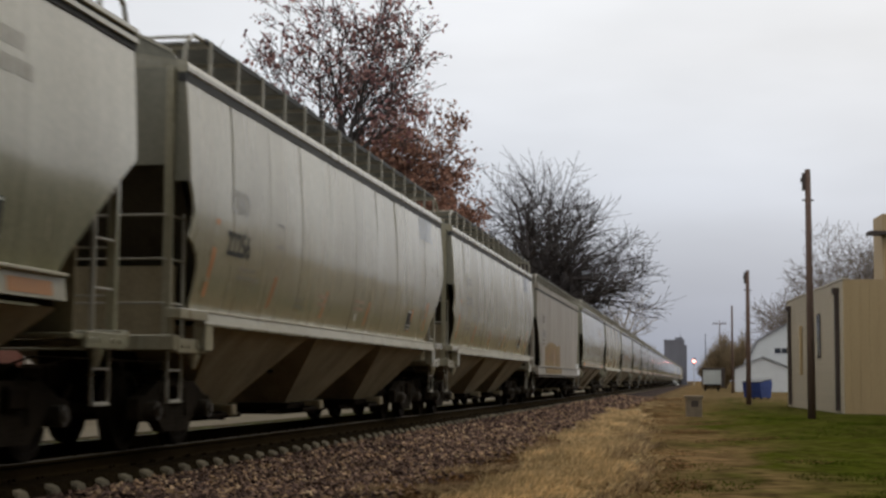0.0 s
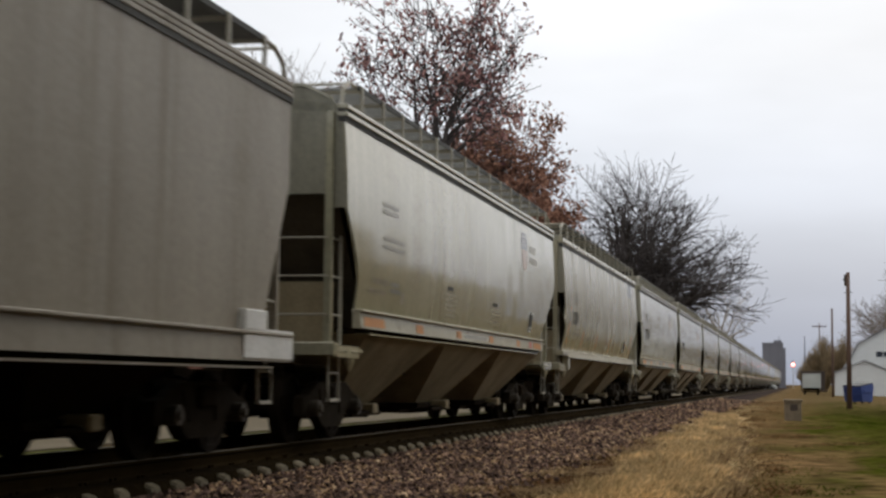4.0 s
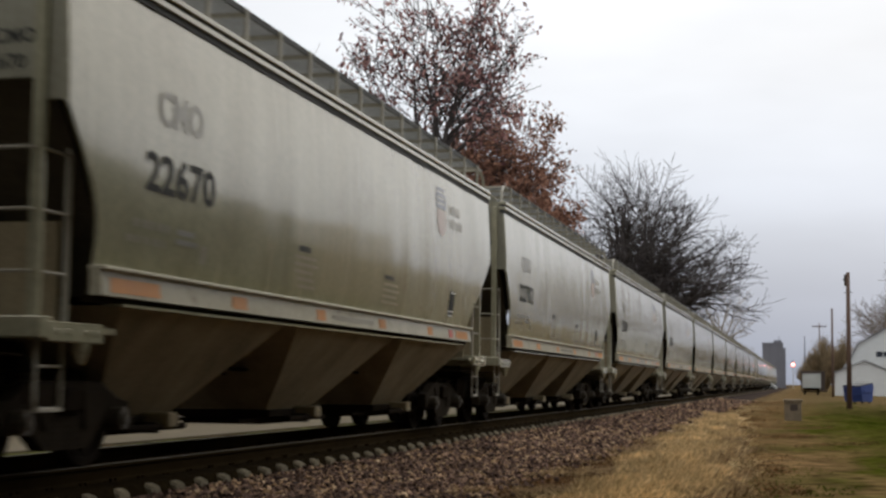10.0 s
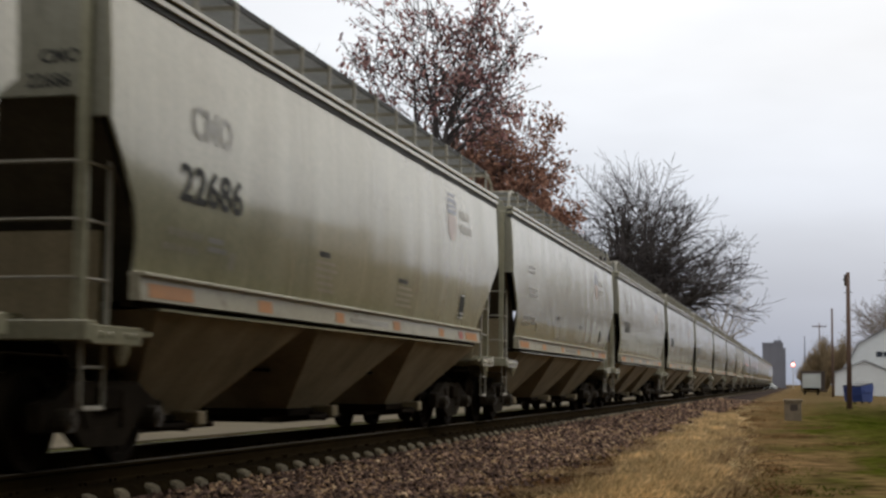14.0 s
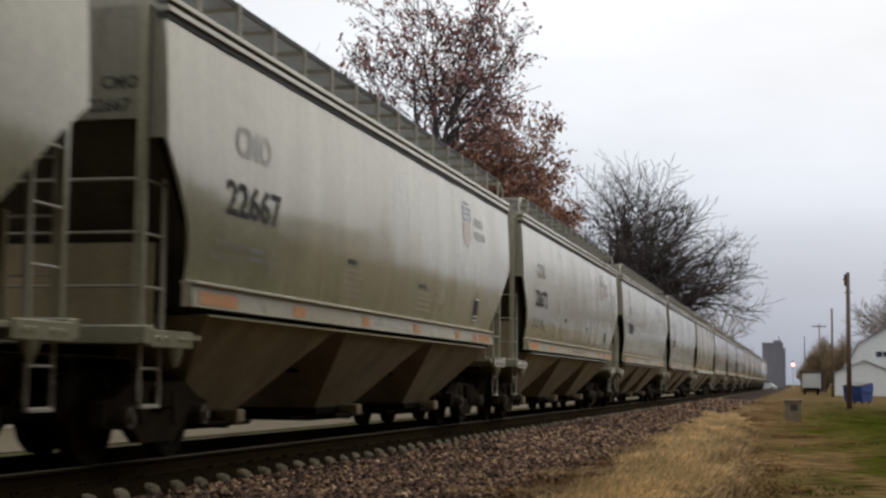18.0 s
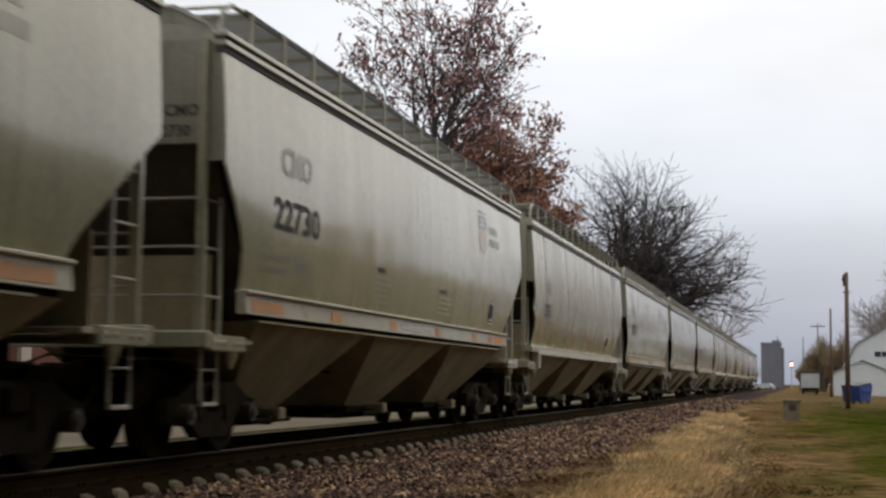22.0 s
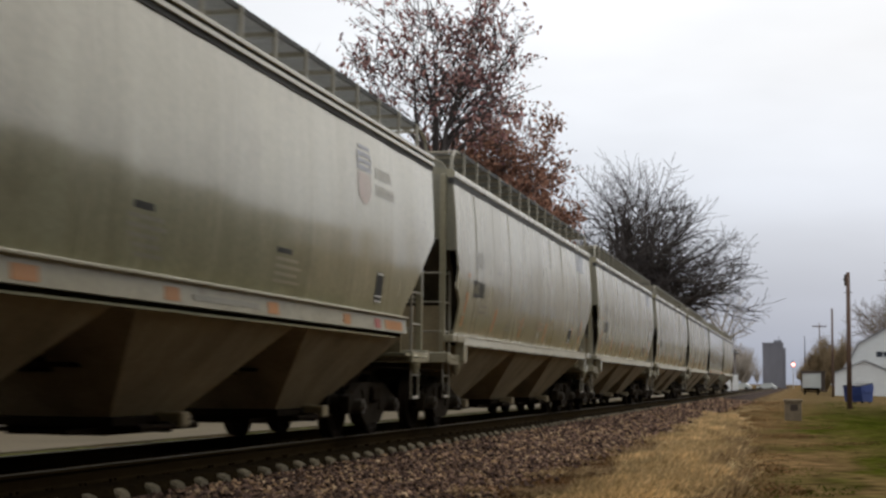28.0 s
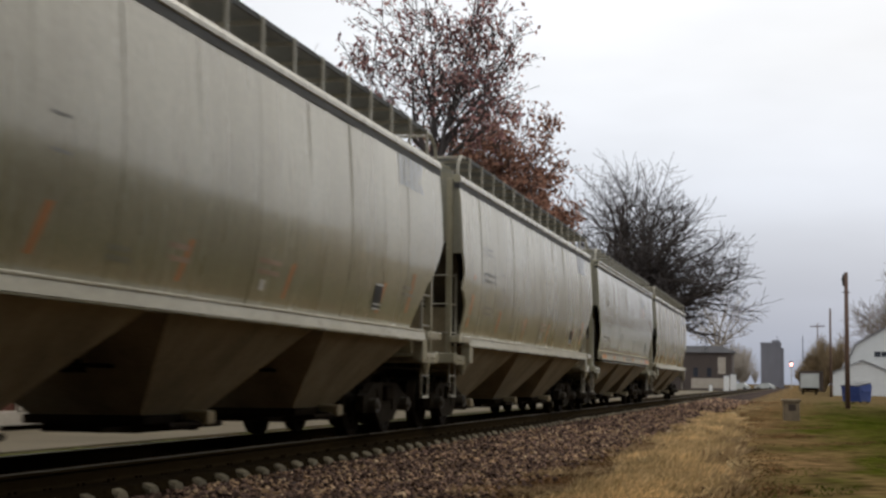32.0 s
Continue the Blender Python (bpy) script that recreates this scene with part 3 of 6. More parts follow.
def build_ground():
    xs = [-4000, -800, -200, -80, -45] + list(np.arange(-30, 30.1, 1.0)) + [45, 80, 200, 800, 4000]
    ys = [-4000, -500, -100, -30] + list(np.arange(-10, 90, 1.5)) + list(np.arange(92, 260, 8)) + [300, 400, 600, 1000, 4000]
    s = Shape()
    for y in ys:
        for x in xs:
            near = max(0.0, 1 - abs(x) / 30) * (1 if -20 < y < 200 else 0)
            bump = 0.05 * near * noise.noise((x * 0.25, y * 0.25, 3.0)) + 0.025 * near * noise.noise((x, y, 8.0))
            if -13 < x < -3.5 or -20 < x < -12:
                bump = min(bump, 0.0) - 0.01
            s.v.append((x, y, GROUND + bump))
    n = len(xs)
    s.f = [(j * n + i, j * n + i + 1, (j + 1) * n + i + 1, (j + 1) * n + i) for j in range(len(ys) - 1) for i in range(n - 1)]
    g = new("ground", s.mesh("ground", ground_material(), True))
    tagged(g, "winter verge of patchy grass and bare brown earth", "ground", kind="structure")
    # the pale road beyond the track
    r = new("road", Shape().box(-18.9, -13.0, -60, 420, GROUND - 0.2, GROUND + 0.02).mesh("road", M["road"]))
    tagged(r, "pale worn road running beside the railway", "road", kind="structure")
    # ballast bed with sloping shoulders
    out = [(-11.3, -0.60), (-11.0, GROUND), (-9.75, -0.25), (-9.0, -0.26), (-6.05, -0.275), (-5.5, -0.31), (-4.7, -0.41), (-3.9, GROUND + 0.012), (-3.6, -0.60)]
    b = Shape()
    yy = [-40, -10] + list(np.arange(5, 70, 0.8)) + list(np.arange(70, 200, 6)) + [260, 400, 700]
    n = len(out)
    for y in yy:
        for i, (x, z) in enumerate(out):
            k = 1 if 5 < y < 70 and 0 < i < n - 1 else 0
            b.v.append((x + 0.12 * k * noise.noise((y * 0.6, i * 3.1, 0)) + (0.45 * k * noise.noise((y * 0.15, 5, 0)) if i >= n - 2 else 0), y, z + 0.03 * k * noise.noise((y * 0.9, i * 2.7, 4))))
    b.f = [(j * n + i, j * n + i + 1, (j + 1) * n + i + 1, (j + 1) * n + i) for j in range(len(yy) - 1) for i in range(n - 1)]
    bed = new("ballast_bed", b.mesh("ballast_bed", M["ballast_bed"], True))
    tagged(bed, "grey-brown crushed stone ballast under the track", "ballast", kind="structure")
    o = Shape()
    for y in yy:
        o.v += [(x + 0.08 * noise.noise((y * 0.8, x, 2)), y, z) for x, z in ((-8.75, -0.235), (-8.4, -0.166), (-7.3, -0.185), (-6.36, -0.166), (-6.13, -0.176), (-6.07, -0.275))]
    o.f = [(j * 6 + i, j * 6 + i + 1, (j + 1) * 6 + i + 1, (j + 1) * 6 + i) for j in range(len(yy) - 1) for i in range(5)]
    ob = new("oiled_ballast", o.mesh("oiled_ballast", M["ballast_dark"], True))
    tagged(ob, "near-black ballast between the sleepers", "ballast", kind="structure")


build_ground()


def light_blocking_walls():
    """Unseen walls added behind and beside the camera and beyond the road, blocking skylight."""
    for name, x0, x1, y0, y1, h in (("wall_behind", 3.4, 3.8, -60, 17, 19.0), ("wall_east", 9.0, 9.4, -60, 15, 12.0), ("wall_northeast", 9.0, 9.4, 15, 57, 7.0), ("wall_south", -4.2, 3.4, -30.4, -30, 13.0), ("wall_southwest", -19.2, -10.6, -30.4, -30, 13.0)):
        w = new(name, Shape().box(x0, x1, y0, y1, GROUND - 0.2, h).mesh(name, M["wall_plain"]))
        tagged(w, "plain dark unseen wall added to block skylight", "wall", kind="structure")


light_blocking_walls()


def brick_building():
    """The long low building beyond the road; only its foot shows under the train."""
    b = tagged(new("brick_building"), "long dull red brick building with a pale plinth", "building")
    b.matrix_basis = pose(-19.3, 0, GROUND)
    part("wall", Shape().box(-0.4, 0.0, -60, 76, -0.2, 4.4), M["brick_red"], b)
    part("plinth", Shape().box(0.0, 0.10, -60, 76, -0.2, 0.42, 0.02), M["concrete_pale"], b, "pale concrete plinth")
    part("roof", Shape().extrude([(-9.0, 4.2), (0.3, 4.4), (0.3, 4.55), (-4.0, 5.6), (-9.0, 4.6)], -60, 76.3), M["roofing"], b)
    part("end_wall", Shape().box(-9.0, -0.4, 75.6, 76, -0.2, 4.4), M["brick_red"], b)
    for i in range(12):
        part("pier", shared("pier", lambda: Shape().box(0.0, 0.14, -0.25, 0.25, 0.42, 4.3, 0.01).mesh("pier", M["concrete_pale"])), M["concrete_pale"], b).matrix_basis = pose(0, 4.0 + 6.0 * i, 0)


brick_building()


def build_stones():
    """Loose stones on the shoulder that faces the verge."""
    rng = np.random.default_rng(5)
    base = np.array([(1, 0, 0), (-1, 0, 0), (0, 1, 0), (0, -1, 0), (0, 0, 1), (0, 0, -1)], float)
    tri = np.array([(0, 2, 4), (2, 1, 4), (1, 3, 4), (3, 0, 4), (2, 0, 5), (1, 2, 5), (3, 1, 5), (0, 3, 5)])
    verts, faces, k = [], [], 0
    for y0, y1, per, size in ((8, 22, 300, 0.039), (22, 36, 200, 0.046), (36, 60, 95, 0.060), (60, 110, 28, 0.095)):
        count = int((y1 - y0) * 3.0 * per)
        x = rng.uniform(-6.02, -3.3, count) + np.abs(rng.normal(0, 0.10, count))
        y = rng.uniform(y0, y1, count)
        z = np.interp(x, [-6.2, -6.05, -5.5, -4.7, -3.9, -3.0], [-0.27, -0.275, -0.31, -0.41, GROUND + 0.01, GROUND])
        keep = rng.random(count) < np.interp(x, [-4.6, -3.9, -3.3], [1.0, 0.55, 0.10])
        x, y, z = x[keep], y[keep], z[keep]
        count = len(x)
        r = size * rng.uniform(0.5, 1.35, count)
        q = base[None] * (r[:, None, None] * rng.uniform(0.65, 1.2, (count, 6, 1)))
        q = q + rng.normal(0, 0.18, (count, 6, 3)) * r[:, None, None]
        a = rng.uniform(0, 6.28, count)
        b = rng.uniform(0, 6.28, count)
        ca, sa, cb, sb = np.cos(a)[:, None], np.sin(a)[:, None], np.cos(b)[:, None], np.sin(b)[:, None]
        qx, qy, qz = q[..., 0], q[..., 1], q[..., 2]
        qx, qy = ca * qx - sa * qy, sa * qx + ca * qy
        qy, qz = cb * qy - sb * qz, sb * qy + cb * qz
        pts = np.stack([qx + x[:, None], qy + y[:, None], qz * 0.8 + z[:, None] + 0.25 * r[:, None]], -1).reshape(-1, 3)
        verts.append(pts)
        faces.append((tri[None] + 6 * np.arange(count)[:, None, None] + k).reshape(-1, 3))
        k += 6 * count
    me = bpy.data.meshes.new("ballast_stones")
    me.from_pydata(np.concatenate(verts).tolist(), [], np.concatenate(faces).tolist())
    me.materials.append(M["stone"])
    tagged(new("ballast_stones", me), "loose crushed ballast stones, grey and brown", "ballast", kind="stuff")


build_stones()


def build_blades():
    """Grass in three kinds, each sown over its own strip of the verge."""
    rng = np.random.default_rng(9)

    def sow(name, label, material, x, y, tall, wide, lean):
        n = len(x)
        a = rng.uniform(0, 6.28, n)
        h = tall * rng.uniform(0.5, 1.3, n)
        dx, dy = np.cos(a) * wide, np.sin(a) * wide
        lx, ly = rng.normal(0, lean, n) * h, rng.normal(0, lean, n) * h
        z = np.full(n, GROUND - 0.03)
        p = np.stack([np.stack([x - dx, y - dy, z], -1), np.stack([x + dx, y + dy, z], -1),
                      np.stack([x + lx * 0.45 + dx * 0.7, y + ly * 0.45 + dy * 0.7, z + 0.6 * h], -1), np.stack([x + lx, y + ly, z + h], -1)], 1).reshape(-1, 3)
        k = 4 * np.arange(n)[:, None]
        f = np.concatenate([k + np.array([[0, 1, 2]]), k + np.array([[0, 2, 3]])])
        me = bpy.data.meshes.new(name)
        me.from_pydata(p.tolist(), [], f.tolist())
        me.materials.append(material)
        tagged(new(name, me), label, "grass", kind="stuff")

    def strip(n, x0, x1, y0, y1, soft):
        # sown more thinly with distance, in tufts
        y = y0 * (y1 / y0) ** rng.random(n)
        x = rng.uniform(x0, x1, n) + rng.normal(0, soft, n)
        tx, ty = rng.normal(0, 0.09, n), rng.normal(0, 0.12, n)
        x, y = np.round(x / 0.33) * 0.33 + tx * 1.3, np.round(y / 0.4) * 0.4 + ty * 1.3
        return x, y

    def clump(x, y, k, at):
        v = np.array([noise.noise((a * k, b * k * 0.5, 11.0)) for a, b in zip(x, y)])
        keep = v > at
        return x[keep], y[keep]

    def drift(y):
        return 1.25 * np.clip((y - 17) / 43, 0, 1)

    def tufts(name, label, material, count, per, x0, x1, y0, y1, tall, reach, patchy, bend=1.0):
        # clumps of stems that lean out from their middle, taller in some clumps than in others
        cy = y0 * (y1 / y0) ** rng.random(count)
        cx = rng.uniform(x0, x1, count) - bend * drift(cy) + 0.22 * np.sin(cy * 0.7) + rng.normal(0, 0.14, count)
        v = np.array([noise.noise((a * 1.1, b * 0.55, 21.0)) + 0.5 * noise.noise((a * 3.0, b * 1.4, 5.0)) for a, b in zip(cx, cy)])
        keep = v > patchy
        cx, cy, v = cx[keep], cy[keep], v[keep]
        size = (0.65 + 0.9 * np.clip(v, 0, 0.6)) * rng.uniform(0.55, 1.35, len(cx))
        cx, cy, size = np.repeat(cx, per), np.repeat(cy, per), np.repeat(size, per)
        n = len(cx)
        a, q = rng.uniform(0, 6.28, n), np.abs(rng.normal(0, 1, n))
        x, y = cx + reach * 0.35 * q * np.cos(a), cy + reach * 0.35 * q * np.sin(a)
        h = tall * size * rng.uniform(0.5, 1.2, n)
        lx, ly = reach * q * np.cos(a) + rng.normal(0, 0.02, n) + 0.03, reach * q * np.sin(a) + rng.normal(0, 0.02, n)
        w = 0.0035 + 0.00007 * cy
        b = rng.uniform(0, 6.28, n)
        dx, dy = np.cos(b) * w, np.sin(b) * w
        z = np.full(n, GROUND - 0.03)
        p = np.stack([np.stack([x - dx, y - dy, z], -1), np.stack([x + dx, y + dy, z], -1),
                      np.stack([x + lx * 0.45 + dx * 0.8, y + ly * 0.45 + dy * 0.8, z + 0.68 * h], -1), np.stack([x + lx, y + ly, z + h], -1)], 1).reshape(-1, 3)
        k = 4 * np.arange(n)[:, None]
        me = bpy.data.meshes.new(name)
        me.from_pydata(p.tolist(), [], np.concatenate([k + np.array([[0, 1, 2]]), k + np.array([[0, 2, 3]])]).tolist())
        me.materials.append(material)
        tagged(new(name, me), label, "grass", kind="stuff")

    tufts("dry_grass", "tall dry straw-coloured grass along the ballast", M["dry_grass"], 10000, 13, -2.35, -1.2, 12, 62, 0.16, 0.07, -0.40)
    tufts("seed_heads", "brown dead stems standing at the edge of the straw", M["litter"], 1300, 8, -1.35, -0.85, 12, 45, 0.17, 0.05, -0.05)
    tufts("straw_litter", "flattened straw litter between the ballast and the tall grass", M["litter"], 10000, 10, -4.0, -2.0, 12, 60, 0.07, 0.09, -0.12, 0.7)
    x, y = strip(80000, -4.2, -1.4, 12, 110, 0.4)
    x, y = clump(x + 31, y, 0.9, 0.05)
    sow("brown_weeds", "flattened brown weeds and dead stems", M["brown_grass"], x - 31, y, 0.06, 0.008, 1.1)
    x, y = strip(60000, -0.7, 2.0, 12, 110, 0.4)
    x, y = clump(x, y, 0.5, 0.08)
    sow("dead_turf", "dead brown turf in patches of the lawn", M["brown_grass"], x - 0.5 * drift(y), y, 0.05, 0.007, 1.0)
    x, y = strip(110000, -0.5, 7.5, 13, 120, 0.45)
    thin = rng.random(len(x)) < np.interp(x, [-0.4, 2.2], [0.35, 1.0])
    x, y = clump(x[thin], y[thin], 0.5, -0.06)
    near = rng.random(len(x)) < np.where((x < 1.4) & (y > 24), 0.45, 1.0)
    sow("green_grass", "short patchy green winter lawn", M["green_grass"], x[near], y[near], 0.055, 0.007, 0.7)


build_blades()


def build_track():
    base = tagged(new("track"), "single railway track with concrete sleepers and rusty rails", "track", kind="structure")
    near, far = TRACK + 0.7525, TRACK - 0.7525
    right = [(0.07, -0.18), (0.07, -0.168), (0.012, -0.145), (0.009, -0.05), (0.034, -0.038), (0.036, -0.010)]
    outline = right + [(-x, z) for x, z in right[::-1]]
    head = [(0.036, -0.010), (0.034, -0.003), (0.026, 0.0), (-0.026, 0.0), (-0.034, -0.003), (-0.036, -0.010)]
    for x in (near, far):
        rail = part("rail", Shape().extrude([(x + a, b) for a, b in outline], -60, 700), M["rail"], base, "rusty steel rail")
        part("rail_head", Shape().extrude([(x + a, b + 0.0005) for a, b in head], -60, 700), M["railhead"], rail, "polished running surface")
    # sleepers: shared meshes, a few shapes
    shapes = []
    for i in range(5):
        # cast with sloping sides; the top dips between the rails and rounds off at the ends
        s = Shape()
        for x, zt, w in ((-1.31, -0.27, 0.10), (-1.29, -0.215, 0.105), (-1.22, -0.188, 0.11), (-0.75, -0.183, 0.115), (0.0, -0.22, 0.11), (0.75, -0.183, 0.115), (1.22, -0.188, 0.11), (1.29, -0.215, 0.105), (1.31, -0.27, 0.10)):
            s.v += [(x, -w - 0.03, -0.38), (x, -w, zt - 0.03), (x, -w + 0.04, zt), (x, w - 0.04, zt), (x, w, zt - 0.03), (x, w + 0.03, -0.38)]
        s.f = [(6 * a + b, 6 * a + b + 1, 6 * a + b + 7, 6 * a + b + 6) for a in range(8) for b in range(5)] + [tuple(range(6))[::-1], tuple(range(48, 54))]
        s.v = [(x + 0.012 * noise.noise((x * 3, y * 9, i * 7.0)), y + 0.01 * noise.noise((x * 2, z * 9, i * 5.0)), z + 0.006 * noise.noise((x * 4, y * 8, i * 3.0))) for x, y, z in s.v]
        shapes.append(s.mesh("sleeper", M["tie"]))
    plate = Shape()
    for x in (near, far):
        plate.box(x - TRACK - 0.17, x - TRACK + 0.17, -0.09, 0.09, -0.187, -0.174)
        for dx in (-0.11, 0.11):
            for dy in (-0.05, 0.05):
                plate.box(x - TRACK + dx - 0.012, x - TRACK + dx + 0.012, dy - 0.012, dy + 0.012, -0.175, -0.15)
    plate = plate.mesh("tie_plate", M["rail"])
    rest = Shape()
    y, i = 4.0, 0
    while y < 420:
        dx, tw = random.uniform(-0.015, 0.03), random.uniform(-0.4, 0.4)
        if y < 118:
            t = new("sleeper", shapes[i % 5])
            t.parent = base
            t.matrix_basis = pose(TRACK + dx, y, random.uniform(-0.012, 0.012), 0, 0, tw)
            if y < 45:
                p = new("tie_plate", plate)
                p.parent = t
                p.matrix_basis = pose(-dx, 0, 0)
        else:
            rest.box(TRACK - 1.3 + dx, TRACK + 1.3 + dx, y - 0.115, y + 0.115, -0.36, -0.185)
        y += 0.6125 + random.uniform(-0.012, 0.012)
        i += 1
    tagged(part("sleepers", rest, M["tie"], base), kind="stuff")


build_track()


# ---------------------------------------------------------------- the train
CAR = 18.2               # length over couplers
LONG = 20.1              # of the older, longer car
SPEED = 13.41


def bulge(z, kind):
    """Half width of the body at height z."""
    if kind == "flat":
        return 1.555
    top = 0.07 if kind == "smooth" else 0.09
    low = 0.10 if kind == "smooth" else 0.14
    mid = 2.75
    return 1.625 - (top * ((z - mid) / 1.6) ** 2 if z > mid else low * ((mid - z) / 1.0) ** 2)


def half_length(z, k, end):
    """Half length of the side sheet at height z: square above, cut back below by the end's profile."""
    zs, cut = zip(*k["cut" if end < 0 else "cut_rear"])
    return k["eave" if end < 0 else "eave_rear"] - float(np.interp(z, zs, cut))


# per kind: half lengths to both ends, sill, height of the sides, and how far the side is cut back at each height
KINDS = {
    "smooth": dict(eave=8.13, eave_rear=8.50, sill=7.45, sill_rear=6.88, sill_low=1.53, sill_top=1.77, top=4.28, paint="paint_new",
                   cut=((1.5, 0.69), (1.8, 0.70), (2.0, 0.68), (2.2, 0.62), (2.43, 0.50), (2.89, 0.13), (3.05, 0.0)),
                   cut_rear=((1.5, 1.62), (1.8, 1.60), (2.0, 1.45), (2.37, 1.0), (2.78, 0.47), (3.08, 0.0))),
    "ribbed": dict(eave=8.22, eave_rear=8.5, sill=7.6, sill_rear=7.4, sill_low=1.47, sill_top=1.62, top=4.33, paint="paint_old",
                   cut=((1.5, 0.48), (1.9, 0.49), (2.12, 0.46), (2.26, 0.38), (2.36, 0.22), (2.43, 0.06), (2.56, 0.12), (2.74, 0.18), (2.95, 0.10), (3.12, 0.0)),
                   cut_rear=((1.5, 1.52), (1.75, 1.50), (2.1, 1.22), (2.38, 0.95), (2.45, 0.74), (2.66, 0.50), (2.9, 0.2), (3.1, 0.0))),
    "flat": dict(eave=8.85, eave_rear=8.95, sill=8.95, sill_rear=8.95, sill_low=1.03, sill_top=1.34, top=4.12, paint="paint_dull",
                 cut=((1.5, 1.15), (1.9, 1.05), (2.5, 0.55), (3.1, 0.0)), cut_rear=((1.5, 0.75), (3.1, 0.0))),
}


def side_sheet(kind, k, y0, y1, cols, low, thick=0.035, lift=0.0):
    """Part of one side between two places along the car, curved in section and cut to the end's slope. The rim has vertices of its own, so that the skin shades smoothly."""
    s = Shape()
    zs = sorted(set(np.linspace(low, k["top"], 15).tolist() + [z for z, d in k["cut"] + k["cut_rear"] if z > low + 0.04]))
    for skin in (0, 1):
        for z in zs:
            first, last = max(y0, -half_length(z, k, -1)), min(y1, half_length(z, k, 1))
            for i in range(cols + 1):
                y = first + (last - first) * i / cols
                ripple = 0.007 * noise.noise((y * 0.7, z * 0.9, 7.0)) + 0.007 * noise.noise((y * 1.7, z * 0.4, 2.0)) if not skin else 0
                s.v.append((bulge(z, kind) + lift + ripple - skin * thick, y, z))
    n, m = cols + 1, len(zs)
    for skin in (0, 1):
        o = skin * n * m
        s.f += [(o + j * n + i, o + j * n + i + 1, o + (j + 1) * n + i + 1, o + (j + 1) * n + i) for j in range(m - 1) for i in range(cols)]
    edge = [i for i in range(n)] + [j * n + n - 1 for j in range(1, m)] + [(m - 1) * n + i for i in range(n - 2, -1, -1)] + [j * n for j in range(m - 2, 0, -1)]
    rim = [s.v[a] for a in edge] + [s.v[a + n * m] for a in edge]
    c = len(edge)
    return s.add(rim, [(i, (i + 1) % c, c + (i + 1) % c, c + i) for i in range(c)])


def text_shape(words, size, weight=0.0):
    """The outlines of some words in the built-in font, as a flat mesh in x and y."""
    cu = bpy.data.curves.new("words", "FONT")
    cu.body, cu.size, cu.resolution_u, cu.offset = words, size, 2, size * weight
    ob = new("words", cu)
    me = ob.evaluated_get(bpy.context.evaluated_depsgraph_get()).to_mesh()
    out = [tuple(v.co[:2]) for v in me.vertices], [tuple(p.vertices) for p in me.polygons]
    bpy.data.objects.remove(ob)
    bpy.data.curves.remove(cu)
    return out


def on_side(flat, kind, y, z, stretch=1.0, slant=1.0, off=0.006):
    """Lays a flat shape (along the car, up) on the side that faces the verge."""
    s = Shape()
    verts, faces = flat
    s.v = [(bulge(z + b * slant, kind) + off, y + a * stretch, z + b * slant) for a, b in verts]
    s.f = list(faces)
    return s


def patch(w, h, nx=1, ny=4):
    """A flat oblong, divided so that it follows the curve."""
    return ([(w * i / nx, h * j / ny) for j in range(ny + 1) for i in range(nx + 1)],
            [(j * (nx + 1) + i, j * (nx + 1) + i + 1, (j + 1) * (nx + 1) + i + 1, (j + 1) * (nx + 1) + i) for j in range(ny) for i in range(nx)])


def wheel_shape():
    """A wheelset: axle, two dished wheels with flange and hub."""
    s = Shape().tube([(-0.95, 0, 0), (-0.55, 0, 0), (0.55, 0, 0), (0.95, 0, 0)], [0.07, 0.085, 0.085, 0.07], 12)
    n = 28
    ring = [(0.655, 0.485), (0.685, 0.483), (0.70, 0.462), (0.80, 0.455), (0.80, 0.385), (0.765, 0.365), (0.745, 0.20), (0.82, 0.15), (0.82, 0.07), (0.64, 0.07), (0.64, 0.15), (0.70, 0.20), (0.72, 0.365), (0.665, 0.385)]
    for side in (1, -1):
        pts = [(side * x, r * math.cos(2 * math.pi * j / n), r * math.sin(2 * math.pi * j / n)) for x, r in ring for j in range(n)]
        m = len(ring)
        s.add(pts, [(i * n + j, i * n + (j + 1) % n, ((i + 1) % m) * n + (j + 1) % n, ((i + 1) % m) * n + j) for i in range(m) for j in range(n)])
    # cast marks and balance lugs on the plates
    for side in (1, -1):
        for a in (0.4, 2.3, 4.5):
            cy, cz = 0.28 * math.cos(a), 0.28 * math.sin(a)
            s.box(side * 0.757 - 0.012, side * 0.757 + 0.012, cy - 0.05, cy + 0.05, cz - 0.03, cz + 0.03)
    return s


WHEELS = []


